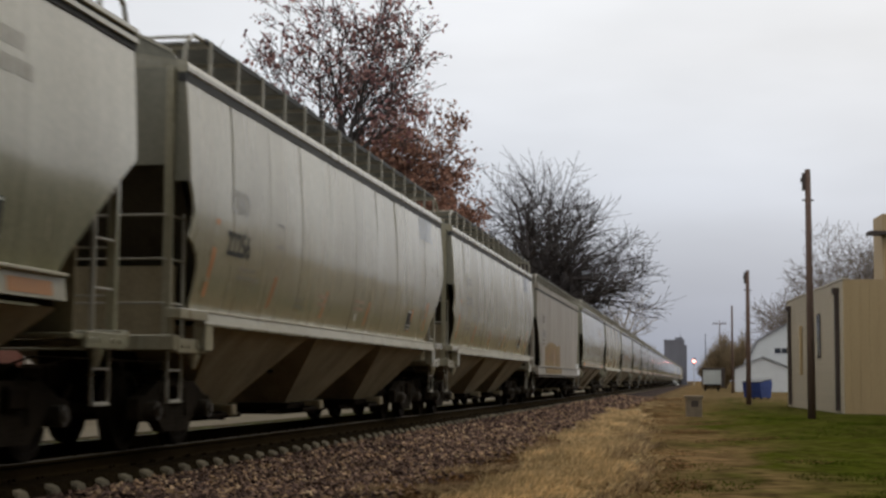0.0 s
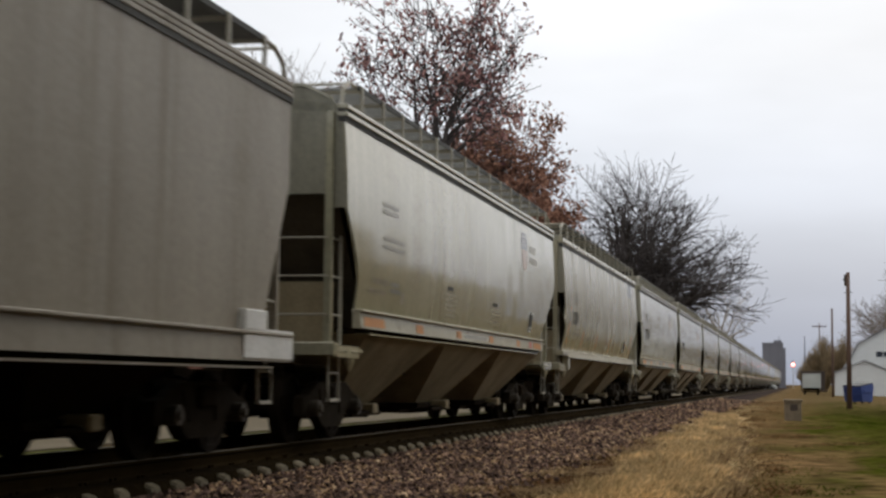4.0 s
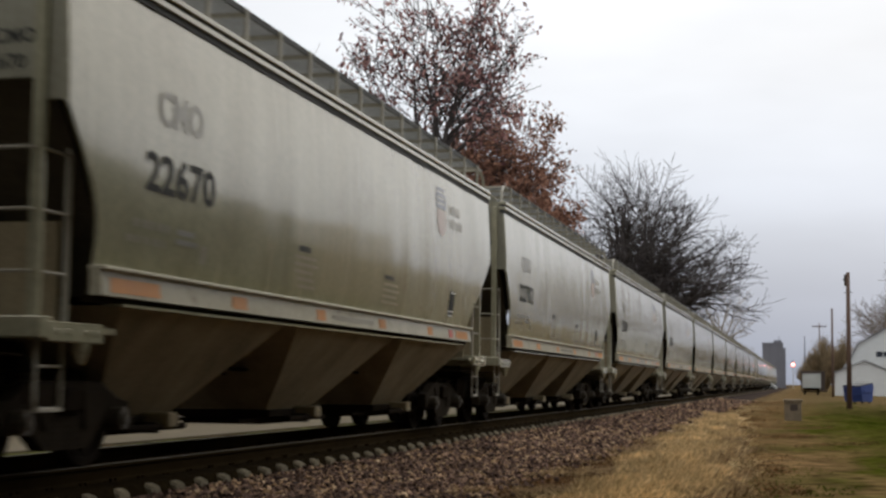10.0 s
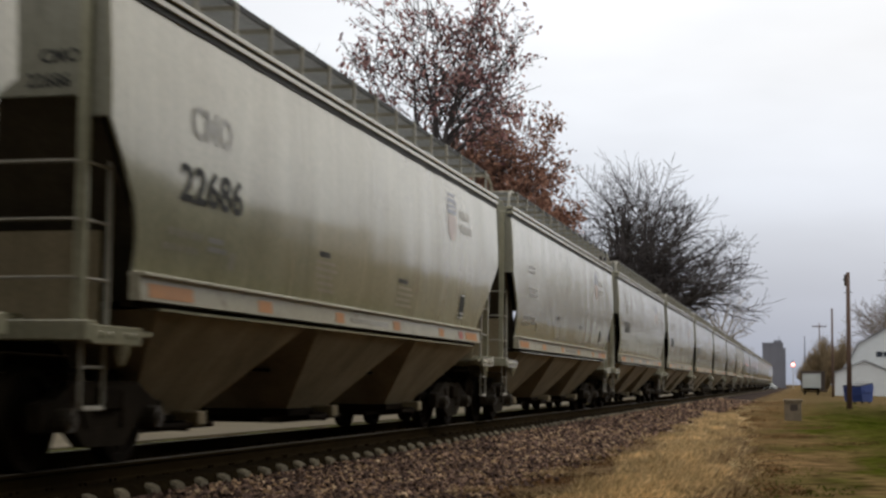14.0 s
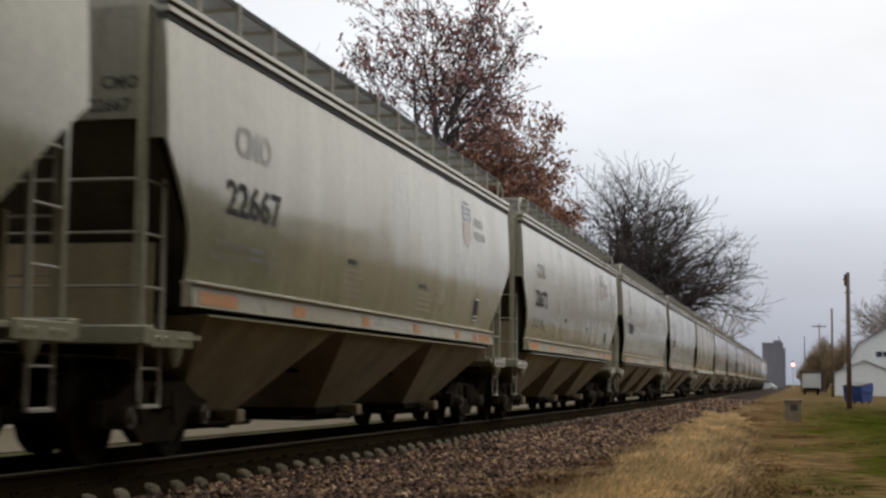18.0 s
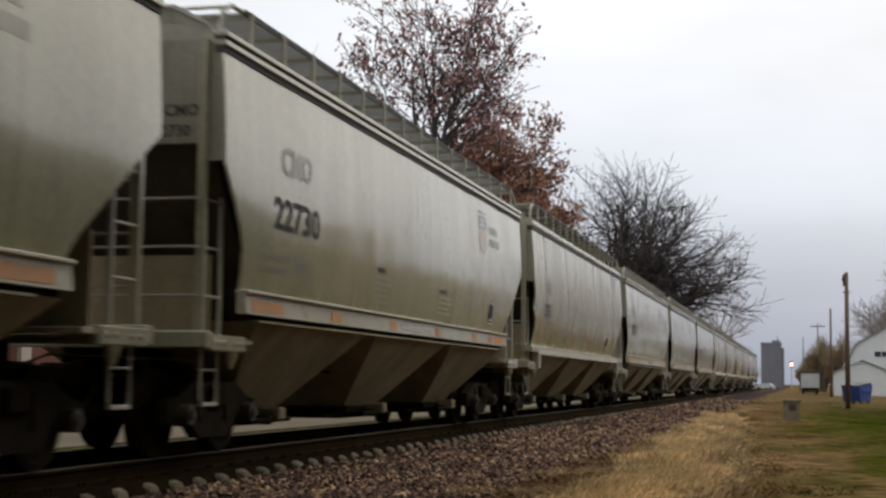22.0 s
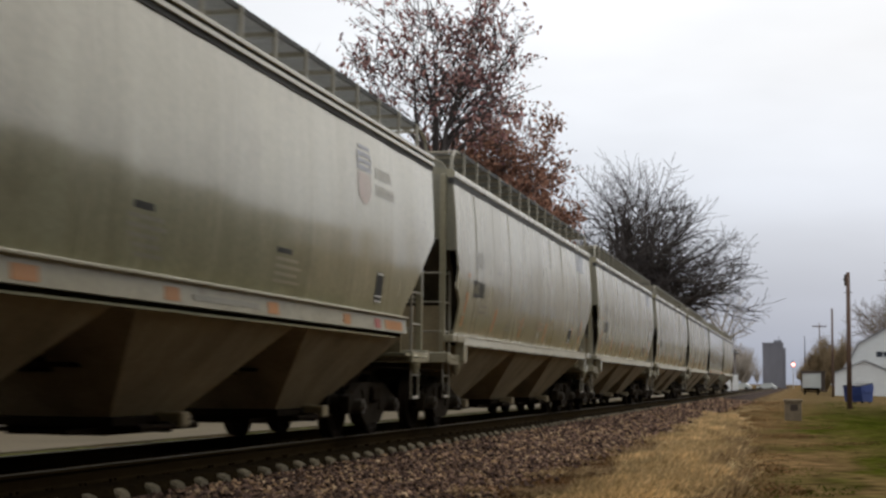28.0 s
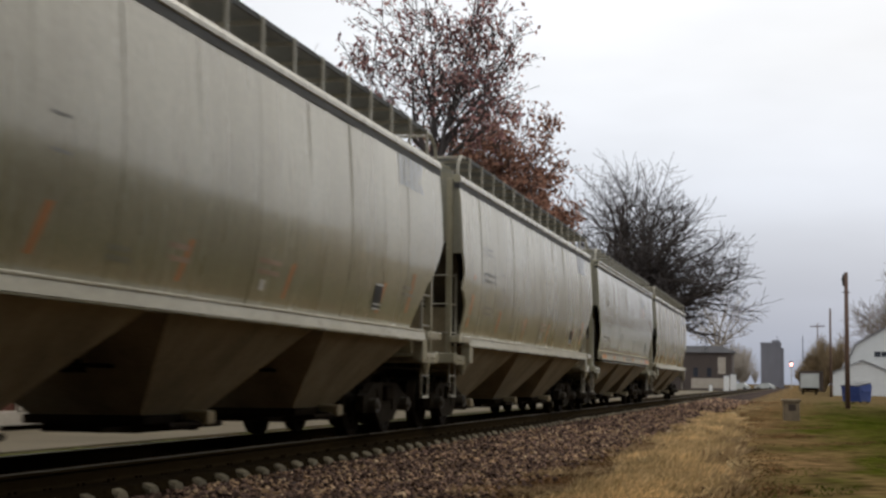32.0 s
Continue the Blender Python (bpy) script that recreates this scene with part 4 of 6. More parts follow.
def bogie(car, y):
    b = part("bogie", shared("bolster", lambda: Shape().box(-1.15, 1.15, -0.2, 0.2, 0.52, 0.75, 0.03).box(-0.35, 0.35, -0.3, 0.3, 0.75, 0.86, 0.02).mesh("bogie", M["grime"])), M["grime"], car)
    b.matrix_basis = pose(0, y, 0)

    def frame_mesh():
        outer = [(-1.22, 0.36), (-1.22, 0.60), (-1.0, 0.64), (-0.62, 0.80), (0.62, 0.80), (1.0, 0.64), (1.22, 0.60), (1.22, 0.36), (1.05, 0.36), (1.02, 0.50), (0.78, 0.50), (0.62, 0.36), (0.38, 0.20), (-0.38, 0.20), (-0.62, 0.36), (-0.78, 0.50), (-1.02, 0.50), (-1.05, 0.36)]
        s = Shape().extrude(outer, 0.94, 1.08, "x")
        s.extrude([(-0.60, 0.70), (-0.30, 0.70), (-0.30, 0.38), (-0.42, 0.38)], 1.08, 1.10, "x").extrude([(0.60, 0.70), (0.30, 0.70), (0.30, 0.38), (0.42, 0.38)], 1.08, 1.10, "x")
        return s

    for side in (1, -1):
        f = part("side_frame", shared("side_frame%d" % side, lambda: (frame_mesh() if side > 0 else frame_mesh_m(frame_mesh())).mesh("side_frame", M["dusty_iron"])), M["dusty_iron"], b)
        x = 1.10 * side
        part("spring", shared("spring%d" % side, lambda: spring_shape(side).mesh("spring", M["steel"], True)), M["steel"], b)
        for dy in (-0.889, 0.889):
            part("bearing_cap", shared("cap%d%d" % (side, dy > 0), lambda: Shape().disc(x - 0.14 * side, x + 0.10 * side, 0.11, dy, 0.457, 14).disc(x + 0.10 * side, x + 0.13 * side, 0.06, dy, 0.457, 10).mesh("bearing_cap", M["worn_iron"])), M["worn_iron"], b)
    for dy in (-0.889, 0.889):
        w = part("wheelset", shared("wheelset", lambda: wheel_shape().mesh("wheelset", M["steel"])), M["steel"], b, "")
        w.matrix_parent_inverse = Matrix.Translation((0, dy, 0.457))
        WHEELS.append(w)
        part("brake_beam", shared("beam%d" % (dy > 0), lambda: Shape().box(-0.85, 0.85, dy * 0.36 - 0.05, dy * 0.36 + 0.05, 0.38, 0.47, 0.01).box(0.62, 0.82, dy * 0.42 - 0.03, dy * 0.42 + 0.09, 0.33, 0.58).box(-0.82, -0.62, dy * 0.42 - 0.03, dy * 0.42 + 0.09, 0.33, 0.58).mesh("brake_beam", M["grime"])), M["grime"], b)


def frame_mesh_m(s):
    s.v = [(-x, y, z) for x, y, z in s.v]
    return s


def spring_shape(side):
    s = Shape()
    for dy in (-0.22, 0, 0.22):
        path = [(1.0 * side + 0.075 * math.cos(a * 1.2566), dy + 0.075 * math.sin(a * 1.2566), 0.24 + 0.29 * a / 25) for a in range(26)]
        s.tube(path, 0.018, 5)
    return s


def hopper(car, y, top, low, ht, hb, paint, wide=1.5):
    s = Shape()
    a, b = ht, hb
    s.v = [(-wide, y - a, top), (wide, y - a, top), (wide, y + a, top), (-wide, y + a, top), (-0.62, y - b, low), (0.62, y - b, low), (0.62, y + b, low), (-0.62, y + b, low)]
    s.f = [(0, 1, 5, 4), (1, 2, 6, 5), (2, 3, 7, 6), (3, 0, 4, 7), (4, 5, 6, 7), (3, 2, 1, 0)]
    h = part("hopper_bay", s, M[paint], car, "dusty sloping discharge hopper")
    g = Shape().box(-0.70, 0.70, y - b - 0.08, y + b + 0.08, low - 0.07, low + 0.03, 0.012).box(-0.55, 0.55, y - b + 0.05, y + b - 0.05, low - 0.16, low - 0.06, 0.012)
    g.box(0.66, 0.92, y - 0.06, y + 0.06, low - 0.14, low - 0.03).tube([(0.9, y - b * 0.9, low - 0.08), (0.9, y + b * 0.9, low - 0.08)], 0.035, 8)
    part("outlet_gate", g, M["grime"], h)
    part("outlet_box", Shape().box(0.62, 0.98, y + b * 0.2, y + b * 0.2 + 0.24, low - 0.09, low + 0.07, 0.02).tube([(0.8, y + b * 0.2 + 0.24, low), (0.8, y + b * 0.2 + 0.4, low)], 0.06, 10), M["under"], h)
    part("gate_rack", Shape().box(0.5, 0.56, y - b - 0.75, y + b + 0.5, low - 0.13, low - 0.08).box(-0.56, -0.5, y - b - 0.75, y + b + 0.5, low - 0.13, low - 0.08), M["grime"], h)


def ladder(car, end, side, k):
    """A side ladder at one corner: its rungs run from the corner post to a second stile, which goes on below as a step."""
    e_here = k["eave" if end < 0 else "eave_rear"]
    x, a, b = side * 1.385, end * (e_here + 0.0), end * (e_here - 0.49)
    a, b = min(a, b), max(a, b)
    inner = b if end < 0 else a
    key = "ladder%s%d%d" % (k["paint"], end, side)
    stile = shared(key, lambda: Shape().box(x - 0.02, x + 0.02, inner - 0.028, inner + 0.028, 1.20, 2.80 if end < 0 else 2.70, 0.006).mesh("ladder", M["ladder"]))
    lad = part("ladder", stile, M["ladder"], car, "grey steel corner ladder")
    rung = shared(key + "rung", lambda: Shape().tube([(x, a, 0), (x + side * 0.02, a + 0.05, 0), (x + side * 0.02, b - 0.05, 0), (x, b, 0)], 0.016, 6).mesh("rung", M["ladder"]))
    for z in (1.68, 2.18, 2.68):
        part("rung", rung, M["ladder"], lad).matrix_basis = pose(0, 0, z + (0.0 if end < 0 else 0.05))
    st = shared(key + "step", lambda: Shape().tube([(x, a + 0.03, 1.22), (x, a + 0.03, 0.62), (x, a + 0.06, 0.57), (x, b - 0.06, 0.57), (x, b - 0.03, 0.62), (x, b - 0.03, 1.22)], 0.02, 6).box(x - 0.03, x + 0.03, a + 0.05, b - 0.05, 0.55, 0.58).mesh("stirrup_step", M["ladder"]))
    part("stirrup_step", st, M["ladder"], lad)
    part("step_bar", shared(key + "bar", lambda: Shape().tube([(x, a + 0.03, 0.92), (x, b - 0.03, 0.92)], 0.014, 6).mesh("step_bar", M["ladder"])), M["ladder"], lad)


def hopper_car(kind):
    """One covered hopper car, its middle over the origin, rails at height 0; the end at -y leads."""
    k = KINDS[kind]
    paint = M[k["paint"]]
    words = {"smooth": "light grey covered hopper railcar with smooth curved sides and orange reflectors",
             "ribbed": "weathered beige-grey covered hopper railcar with welded panel seams",
             "flat": "faded grey covered hopper railcar sprayed with ochre graffiti"}[kind]
    car = thing("covered_hopper_car", words, "railcar", group="cars of the grain train")
    e, er, sl, low, top = k["eave"], k["eave_rear"], k["sill"], k["sill_low"], k["sill_top"]
    up = k["top"] - 4.33            # how far this kind's eaves and roof lie from the drawn height
    # sides
    if kind == "ribbed":
        edges = [-e, -6.6, -5.0, -3.4, -1.7, 0.0, 1.7, 3.4, 5.0, 6.3, er]
        for side in (1, -1):
            for i, (a, b) in enumerate(zip(edges, edges[1:])):
                s = side_sheet(kind, k, a + 0.001, b - 0.001, 4, top - 0.02, lift=0.002 * (i % 2))
                part("side_panel", s if side > 0 else frame_mesh_m(s), paint, car, smooth=True)
            for y in edges[1:-1]:
                s = Shape()
                zz = np.linspace(top, k["top"] - 0.03, 12)
                s.v = [(bulge(z, kind) + 0.005 - 0.022 * q, y + d, z) for z in zz for d, q in ((-0.022, 1), (-0.012, 0), (0.012, 0), (0.022, 1))]
                s.f = [(4 * j + i, 4 * j + i + 1, 4 * j + i + 5, 4 * j + i + 4) for j in range(11) for i in range(3)]
                part("weld_seam", s if side > 0 else frame_mesh_m(s), paint, car)
    else:
        for side in (1, -1):
            s = side_sheet(kind, k, -e, er, 64, top - 0.02)
            part("side_panel", s if side > 0 else frame_mesh_m(s), paint, car, smooth=True)
    # eaves
    for side in (1, -1):
        w = bulge(k["top"], kind)
        q = lambda a, b, z0, z1: (min(side * a, side * b), max(side * a, side * b), -e - 0.02, er + 0.02, z0 + up, z1 + up)
        # dark strip that stands in for the shade below the eave
        part("roof_seal", Shape().box(*q(w - 0.08, w + 0.019, 4.27 if kind != "ribbed" else 4.235, 4.335)), M["shadow_line"], car, "dark strip painted as shade under the eave")
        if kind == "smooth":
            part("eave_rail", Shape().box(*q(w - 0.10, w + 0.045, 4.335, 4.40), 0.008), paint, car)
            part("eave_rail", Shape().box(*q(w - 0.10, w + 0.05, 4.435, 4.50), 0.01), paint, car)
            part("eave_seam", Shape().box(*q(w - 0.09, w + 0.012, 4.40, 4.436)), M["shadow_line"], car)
        elif kind == "ribbed":
            lip = [(w - 0.10, 4.335), (w + 0.012, 4.335), (w + 0.034, 4.352), (w + 0.036, 4.40), (w + 0.02, 4.455), (w - 0.02, 4.487), (w - 0.10, 4.49)]
            part("eave_rail", Shape().extrude([(side * x, z + up) for x, z in lip], -e - 0.02, er + 0.02), paint, car)
        else:
            for i in range(3):
                part("eave_rail", Shape().box(*q(w - 0.10, w + 0.03 - 0.008 * i, 4.335 + 0.07 * i, 4.39 + 0.07 * i), 0.008), paint, car)
    # roof
    wt = bulge(k["top"], kind) - 0.06
    roof = [(-wt, 4.40), (wt, 4.40), (wt - 0.02, 4.48), (wt - 0.5, 4.575), (0.35, 4.61), (0.33, 4.70), (-0.33, 4.70), (-0.35, 4.61), (-wt + 0.5, 4.575), (-wt + 0.02, 4.48)]
    part("roof", Shape().extrude([(x, z + up) for x, z in roof], -e, er), paint, car)
    for y in np.linspace(-e + 1.4, e - 1.4, 6):
        part("hatch_cover", Shape().box(-0.30, 0.30, y - 0.9, y + 0.9, 4.70 + up, 4.76 + up, 0.015), paint, car)
    # walkways on the roof: grating boards on posts
    for side in (1, -1):
        t = 4.88 + up
        x0, x1 = side * 0.86, side * 1.49
        metal = M[{"smooth": "grating", "ribbed": "grating_worn", "flat": "grating_dark"}[kind]]
        lattice = Shape()
        count, thick = (17, 0.015) if kind == "smooth" else (22, 0.017)
        for i in range(count):
            x = x0 + (x1 - x0) * i / (count - 1)
            lattice.box(x - thick / 2, x + thick / 2, -e + 0.75, er - 0.75, t - 0.026, t)
        for i in range(60):
            y = -e + 0.8 + (e + er - 1.6) * i / 59
            lattice.box(min(x0, x1), max(x0, x1), y - 0.006, y + 0.006, t - 0.02, t - 0.006)
        wk = part("running_board", lattice, metal, car, "galvanised roof walkway grating")
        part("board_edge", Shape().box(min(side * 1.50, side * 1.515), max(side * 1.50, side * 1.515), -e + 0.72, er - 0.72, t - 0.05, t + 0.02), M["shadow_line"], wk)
        post = shared("post%s%d" % (kind, side), lambda: Shape().box(side * 1.535 - 0.016, side * 1.535 + 0.016, -0.034, 0.034, 4.46 + up, t + 0.005).box(min(side * 0.85, side * 1.53), max(side * 0.85, side * 1.53), -0.02, 0.02, t - 0.075, t - 0.028).mesh("board_post", M["ladder"]))
        count = int(round((e + er - 1.7) / 1.05))
        for i in range(count + 1):
            y = -e + 0.85 + (e + er - 1.7) * i / count
            part("board_post", post, M["ladder"], wk).matrix_basis = pose(0, y, 0)
        for end in (1, -1):
            e_here = er if end > 0 else e
            part("end_hoop", Shape().tube([(side * 1.48, end * (e_here - 0.8), t - 0.01), (side * 1.48, end * (e_here - 0.40), t - 0.02), (side * 1.49, end * (e_here - 0.14), t - 0.15), (side * 1.50, end * (e_here - 0.04), t - 0.42)], 0.028, 6), M["ladder"], wk)
            part("end_brace", Shape().tube([(side * 1.48, end * (e_here - 0.40), t - 0.03), (side * 0.75, end * (e_here - 0.40), t - 0.03)], 0.02, 6), M["ladder"], wk)
    for end in (1, -1):
        e_here = er if end > 0 else e
        y = lambda d: end * (e_here + d)
        box = lambda s, x0, x1, a, b, z0, z1, c=0.0: s.box(x0, x1, min(y(a), y(b)), max(y(a), y(b)), z0, z1, c)
        # upper end wall
        zz = (3.08, 3.4, 3.7, 4.0, 4.36 + up)
        wall = [(1.30, 3.27), (1.32, 3.26), (1.325, 3.08)] + [(bulge(z, kind) - 0.02, z) for z in zz] + [(1.34, 4.62 + up), (0.98, 4.76 + up), (-0.98, 4.76 + up), (-1.34, 4.62 + up)] + [(-bulge(z, kind) + 0.02, z) for z in zz[::-1]] + [(-1.325, 3.08), (-1.32, 3.26), (-1.30, 3.27)]
        part("end_wall", Shape().extrude(wall, min(y(-0.05), y(0.0)), max(y(-0.05), y(0.0))), M["paint_end"], car, "grimy grey upper end sheet")
        part("end_wall_cap", Shape().extrude([(x, z + up) for x, z in ((-1.36, 4.57), (-0.99, 4.755), (0.99, 4.755), (1.36, 4.57), (1.38, 4.60), (1.0, 4.795), (-1.0, 4.795), (-1.38, 4.60))], min(y(-0.09), y(0.02)), max(y(-0.09), y(0.02))), paint, car)
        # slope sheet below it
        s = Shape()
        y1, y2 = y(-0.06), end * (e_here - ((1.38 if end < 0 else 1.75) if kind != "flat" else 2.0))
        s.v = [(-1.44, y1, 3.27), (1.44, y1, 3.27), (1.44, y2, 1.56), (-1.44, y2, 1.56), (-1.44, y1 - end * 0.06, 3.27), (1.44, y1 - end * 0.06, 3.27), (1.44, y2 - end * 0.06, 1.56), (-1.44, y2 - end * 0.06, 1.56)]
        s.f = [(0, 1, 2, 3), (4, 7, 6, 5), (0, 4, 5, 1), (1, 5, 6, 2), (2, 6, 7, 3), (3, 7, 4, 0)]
        part("slope_sheet", s, M["slope"], car, "dusty end slope sheet with shade in its dark colour")
        part("shear_plate", box(Shape(), -1.25, 1.25, -0.62, -0.58, 1.26, 2.15), M["grime" if kind == "flat" else "under"], car)
        for x in (0.42, -0.50):
            part("end_strut", box(Shape(), x, x + 0.08, -0.60, -0.02, 1.26, 1.40), paint, car)
        # platform and corner posts
        part("end_sill", box(Shape(), -1.52, 1.52, -0.05, 0.16, 1.14, 1.32, 0.015), paint, car)
        part("end_platform", box(Shape(), -1.50, 1.50, -1.2, -0.05, 1.20, 1.26, 0.01), paint, car)
        for side in (1, -1):
            post = Shape()
            box(post, min(side * 1.325, side * 1.43), max(side * 1.325, side * 1.43), -0.02, 0.06, 1.20, 4.40 + up, 0.012)
            part("corner_post", post, paint, car)
            pad = Shape()
            box(pad, min(side * 1.44, side * 1.53), max(side * 1.44, side * 1.53), -0.92, 0.03, 1.115, 1.285, 0.012)
            for d in (-0.78, -0.62, -0.30, -0.12):
                pad.disc(min(side * 1.53, side * 1.545), max(side * 1.53, side * 1.545), 0.028, y(d), 1.20, 8)
            pad.tube([(side * 1.485, y(-0.60), 1.12), (side * 1.485, y(-0.60), 1.05), (side * 1.485, y(-0.60), 0.94)], [0.085, 0.075, 0.03], 8)
            part("corner_casting", pad, paint, car)
            ladder(car, end, side, k)
        for i, z in enumerate((1.68, 2.18, 2.68)):
            part("end_handhold", shared("hand%s%d%d" % (kind, end, i), lambda: Shape().tube([(1.38, y(0.05), z), (1.36, y(0.10), z), (-1.36, y(0.10), z), (-1.38, y(0.05), z)], 0.014, 6).mesh("end_handhold", M["ladder"])), M["ladder"], car)
        cp = Shape()
        box(cp, -0.17, 0.17, -0.6, 0.45, 0.72, 0.98, 0.02)
        box(cp, -0.13, 0.13, 0.45, (LONG if kind == "flat" else CAR) / 2 - e_here + 0.06, 0.78, 0.95, 0.02)
        cp.tube([(0.3, y(0.1), 0.75), (0.36, y(0.45), 0.55), (0.25, y(0.75), 0.42), (0.08, y((LONG if kind == "flat" else CAR) / 2 - e_here), 0.5)], 0.03, 6)
        part("coupler", cp, M["grime"], car, "greasy coupler and air hose")
        part("uncoupling_lever", Shape().tube([(1.45, y(0.22), 0.62), (1.42, y(0.22), 1.0), (0.4, y(0.25), 1.05), (0.05, y(0.4), 0.95)], 0.014, 5), M["grime"], car)
    # sills, centre sill
    for side in (1, -1):
        rear = k["sill_rear"]
        # the sill's web leans out a little towards its foot
        lip = 1.61 if kind == "ribbed" else 1.65
        web = [(1.50, low), (1.622, low), (1.60, top - 0.02), (1.50, top - 0.02)]
        s = Shape().extrude([(side * x, z) for x, z in web], -sl, rear)
        s.box(min(side * 1.48, side * lip), max(side * 1.48, side * lip), -sl, rear, top - 0.025, top + 0.012, 0.008)
        part("side_sill", s, M["paint_sill"] if kind != "flat" else paint, car)
        if kind == "ribbed":
            part("sill_lip", Shape().box(min(side * 1.45, side * 1.615), max(side * 1.45, side * 1.615), -sl + 0.02, rear - 0.02, low - 0.022, low - 0.003), paint, car)
        else:
            # solid dark box painted as the shade in the gap below the sill
            part("sill_gap", Shape().box(min(side * 1.40, side * 1.53), max(side * 1.40, side * 1.53), -sl + 0.05, rear - 0.05, low - 0.055, low - 0.001), M["grime"], car, "dark strip painted as the shaded gap under the sill")
            part("sill_lip", Shape().box(min(side * 1.40, side * 1.60), max(side * 1.40, side * 1.60), -sl + 0.45, rear - 0.55, low - 0.078, low - 0.056), paint, car)
        if kind == "ribbed":
            for end in (1, -1):
                br = Shape().box(min(side * 1.44, side * 1.62), max(side * 1.44, side * 1.62), min(end * (sl - 0.10), end * (sl + 0.85)), max(end * (sl - 0.10), end * (sl + 0.85)), top - 0.12, top, 0.01)
                br.box(min(side * 1.45, side * 1.61), max(side * 1.45, side * 1.61), min(end * (sl - 0.32), end * (sl - 0.05)), max(end * (sl - 0.32), end * (sl - 0.05)), 1.15, low + 0.02, 0.012)
                part("jacking_bracket", br, paint, car)
    part("centre_sill", Shape().box(-0.32, 0.32, -e + 0.3, er - 0.3, 0.88, 1.16, 0.01), M["grime"], car)
    # bays
    if kind == "flat":
        for y in (-5.2, -1.75, 1.75, 5.2):
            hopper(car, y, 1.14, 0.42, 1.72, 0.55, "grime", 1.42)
    else:
        for y in (-4.75, 0.0, 4.75):
            hopper(car, y, low - (0.06 if kind == "smooth" else 0.0), 0.41, 2.15, 0.80, "under", 1.53)
        for y in (-2.4, 2.4):
            s = Shape().extrude([(y - 0.62, low), (y + 0.62, low), (y, low + 0.65)], -1.45, 1.45, "x")
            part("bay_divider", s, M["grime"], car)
    # brake gear
    part("air_reservoir", Shape().tube([(0.5, e - 3.2, 1.18), (0.5, e - 3.1, 1.18), (0.5, e - 2.15, 1.18), (0.5, e - 2.05, 1.18)], [0.06, 0.19, 0.19, 0.06], 12), M["grime"], car, smooth=True)
    part("brake_pipe", Shape().tube([(0.42, -e, 0.82), (0.62, -e + 2.5, 0.95), (0.62, e - 2.5, 0.95), (0.42, e, 0.82)], 0.025, 6), M["grime"], car)
    part("hand_brake_wheel", Shape().tube([(-0.7 + 0.26 * math.cos(a * 0.3927), e + 0.16, 2.5 + 0.26 * math.sin(a * 0.3927)) for a in range(17)], 0.018, 5).box(-0.92, -0.48, e + 0.02, e + 0.14, 2.25, 2.75), M["ladder"], car)
    for y in (-(e - 1.16), e - 1.16):
        bogie(car, y)
    # markings common to the kind
    if kind == "smooth":
        def tape(y, w, z0, z1, colour, words=""):
            lean = 0.022 / (top - 0.02 - low)
            fl = [(1.624 - lean * (z - low), z) for z in (low + z0, low + z1)]
            sh = Shape().extrude([(fl[0][0] - 0.002, fl[0][1]), (fl[0][0] + 0.003, fl[0][1]), (fl[1][0] + 0.003, fl[1][1]), (fl[1][0] - 0.002, fl[1][1])], y, y + w)
            part("reflector" if words else "data_strip", sh, M[colour], car, words)

        for y, w in ((-7.28, 1.0), (-4.5, 0.42), (-1.75, 0.34), (0.98, 0.34), (3.75, 0.3), (5.72, 0.88)):
            tape(y, w, 0.03, 0.16, "orange", "faded orange reflective tape")
        tape(5.2, 0.27, 0.03, 0.16, "red", "red reflective tape")
        tape(-1.1, 1.8, 0.06, 0.12, "faint")
        for b in range(5):
            part("data_word", on_side(patch(0.11 + 0.03 * (b % 2), 0.075), kind, -6.85 + 0.17 * b, 2.18), M["faint"], car)
            part("data_word", on_side(patch(0.10 + 0.04 * (b % 3 == 0), 0.065), kind, -6.95 + 0.18 * b, 2.04), M["faint"], car)
        bars(car, kind, -5.9, 2.10, ((0.4, 0.09), (0.5, 0.0)), "grey_text")
        part("placard", on_side(patch(0.16, 0.18), kind, -5.3, 1.96), M["faint"], car)
        for i in range(6):
            part("data_line", on_side(patch((0.85 if i < 5 else 0.6) - 0.09 * (i % 3), 0.04 if i < 5 else 0.07), kind, -2.55 + (0.1 if i == 5 else 0), 1.92 + 0.085 * i), M["black" if i > 4 else "faint"], car)
        for i in range(5):
            part("data_line", on_side(patch((0.85 if i < 4 else 0.5) - 0.1 * (i % 2), 0.04 if i < 4 else 0.06), kind, 1.25, 1.93 + 0.085 * i), M["black" if i > 3 else "ghost"], car)
        part("placard_holder", on_side(patch(0.32, 0.42), kind, 5.30, 1.92), M["black"], car, "black consolidated stencil box")
        for z in (1.925, 1.995, 2.305):
            part("stencil_line", on_side(patch(0.30, 0.024), kind, 5.31, z, off=0.010), M["white"], car)
        # plain shield and wordless bars of the owner's emblem
        field = [(0.03, 0.0), (0.0, -0.16), (0.03, -0.29), (0.14, -0.39), (0.31, -0.44), (0.48, -0.39), (0.59, -0.29), (0.62, -0.16), (0.59, 0.0)]
        part("emblem_field", on_side((field, [tuple(range(9))]), kind, 4.30, 3.64), M["shield_red"], car, "faded pink shield field")
        for a, b, w, h in ((0.0, 0.03, 0.62, 0.06), (0.05, 0.13, 0.52, 0.05), (0.0, 0.22, 0.62, 0.06), (0.05, 0.32, 0.52, 0.05), (0.0, 0.09, 0.06, 0.13), (0.56, 0.09, 0.06, 0.13)):
            part("emblem_bar", on_side(patch(w, h), kind, 4.30 + a, 3.64 + b, off=0.006 + 0.001 * (h > 0.1)), M["shield_blue"], car)
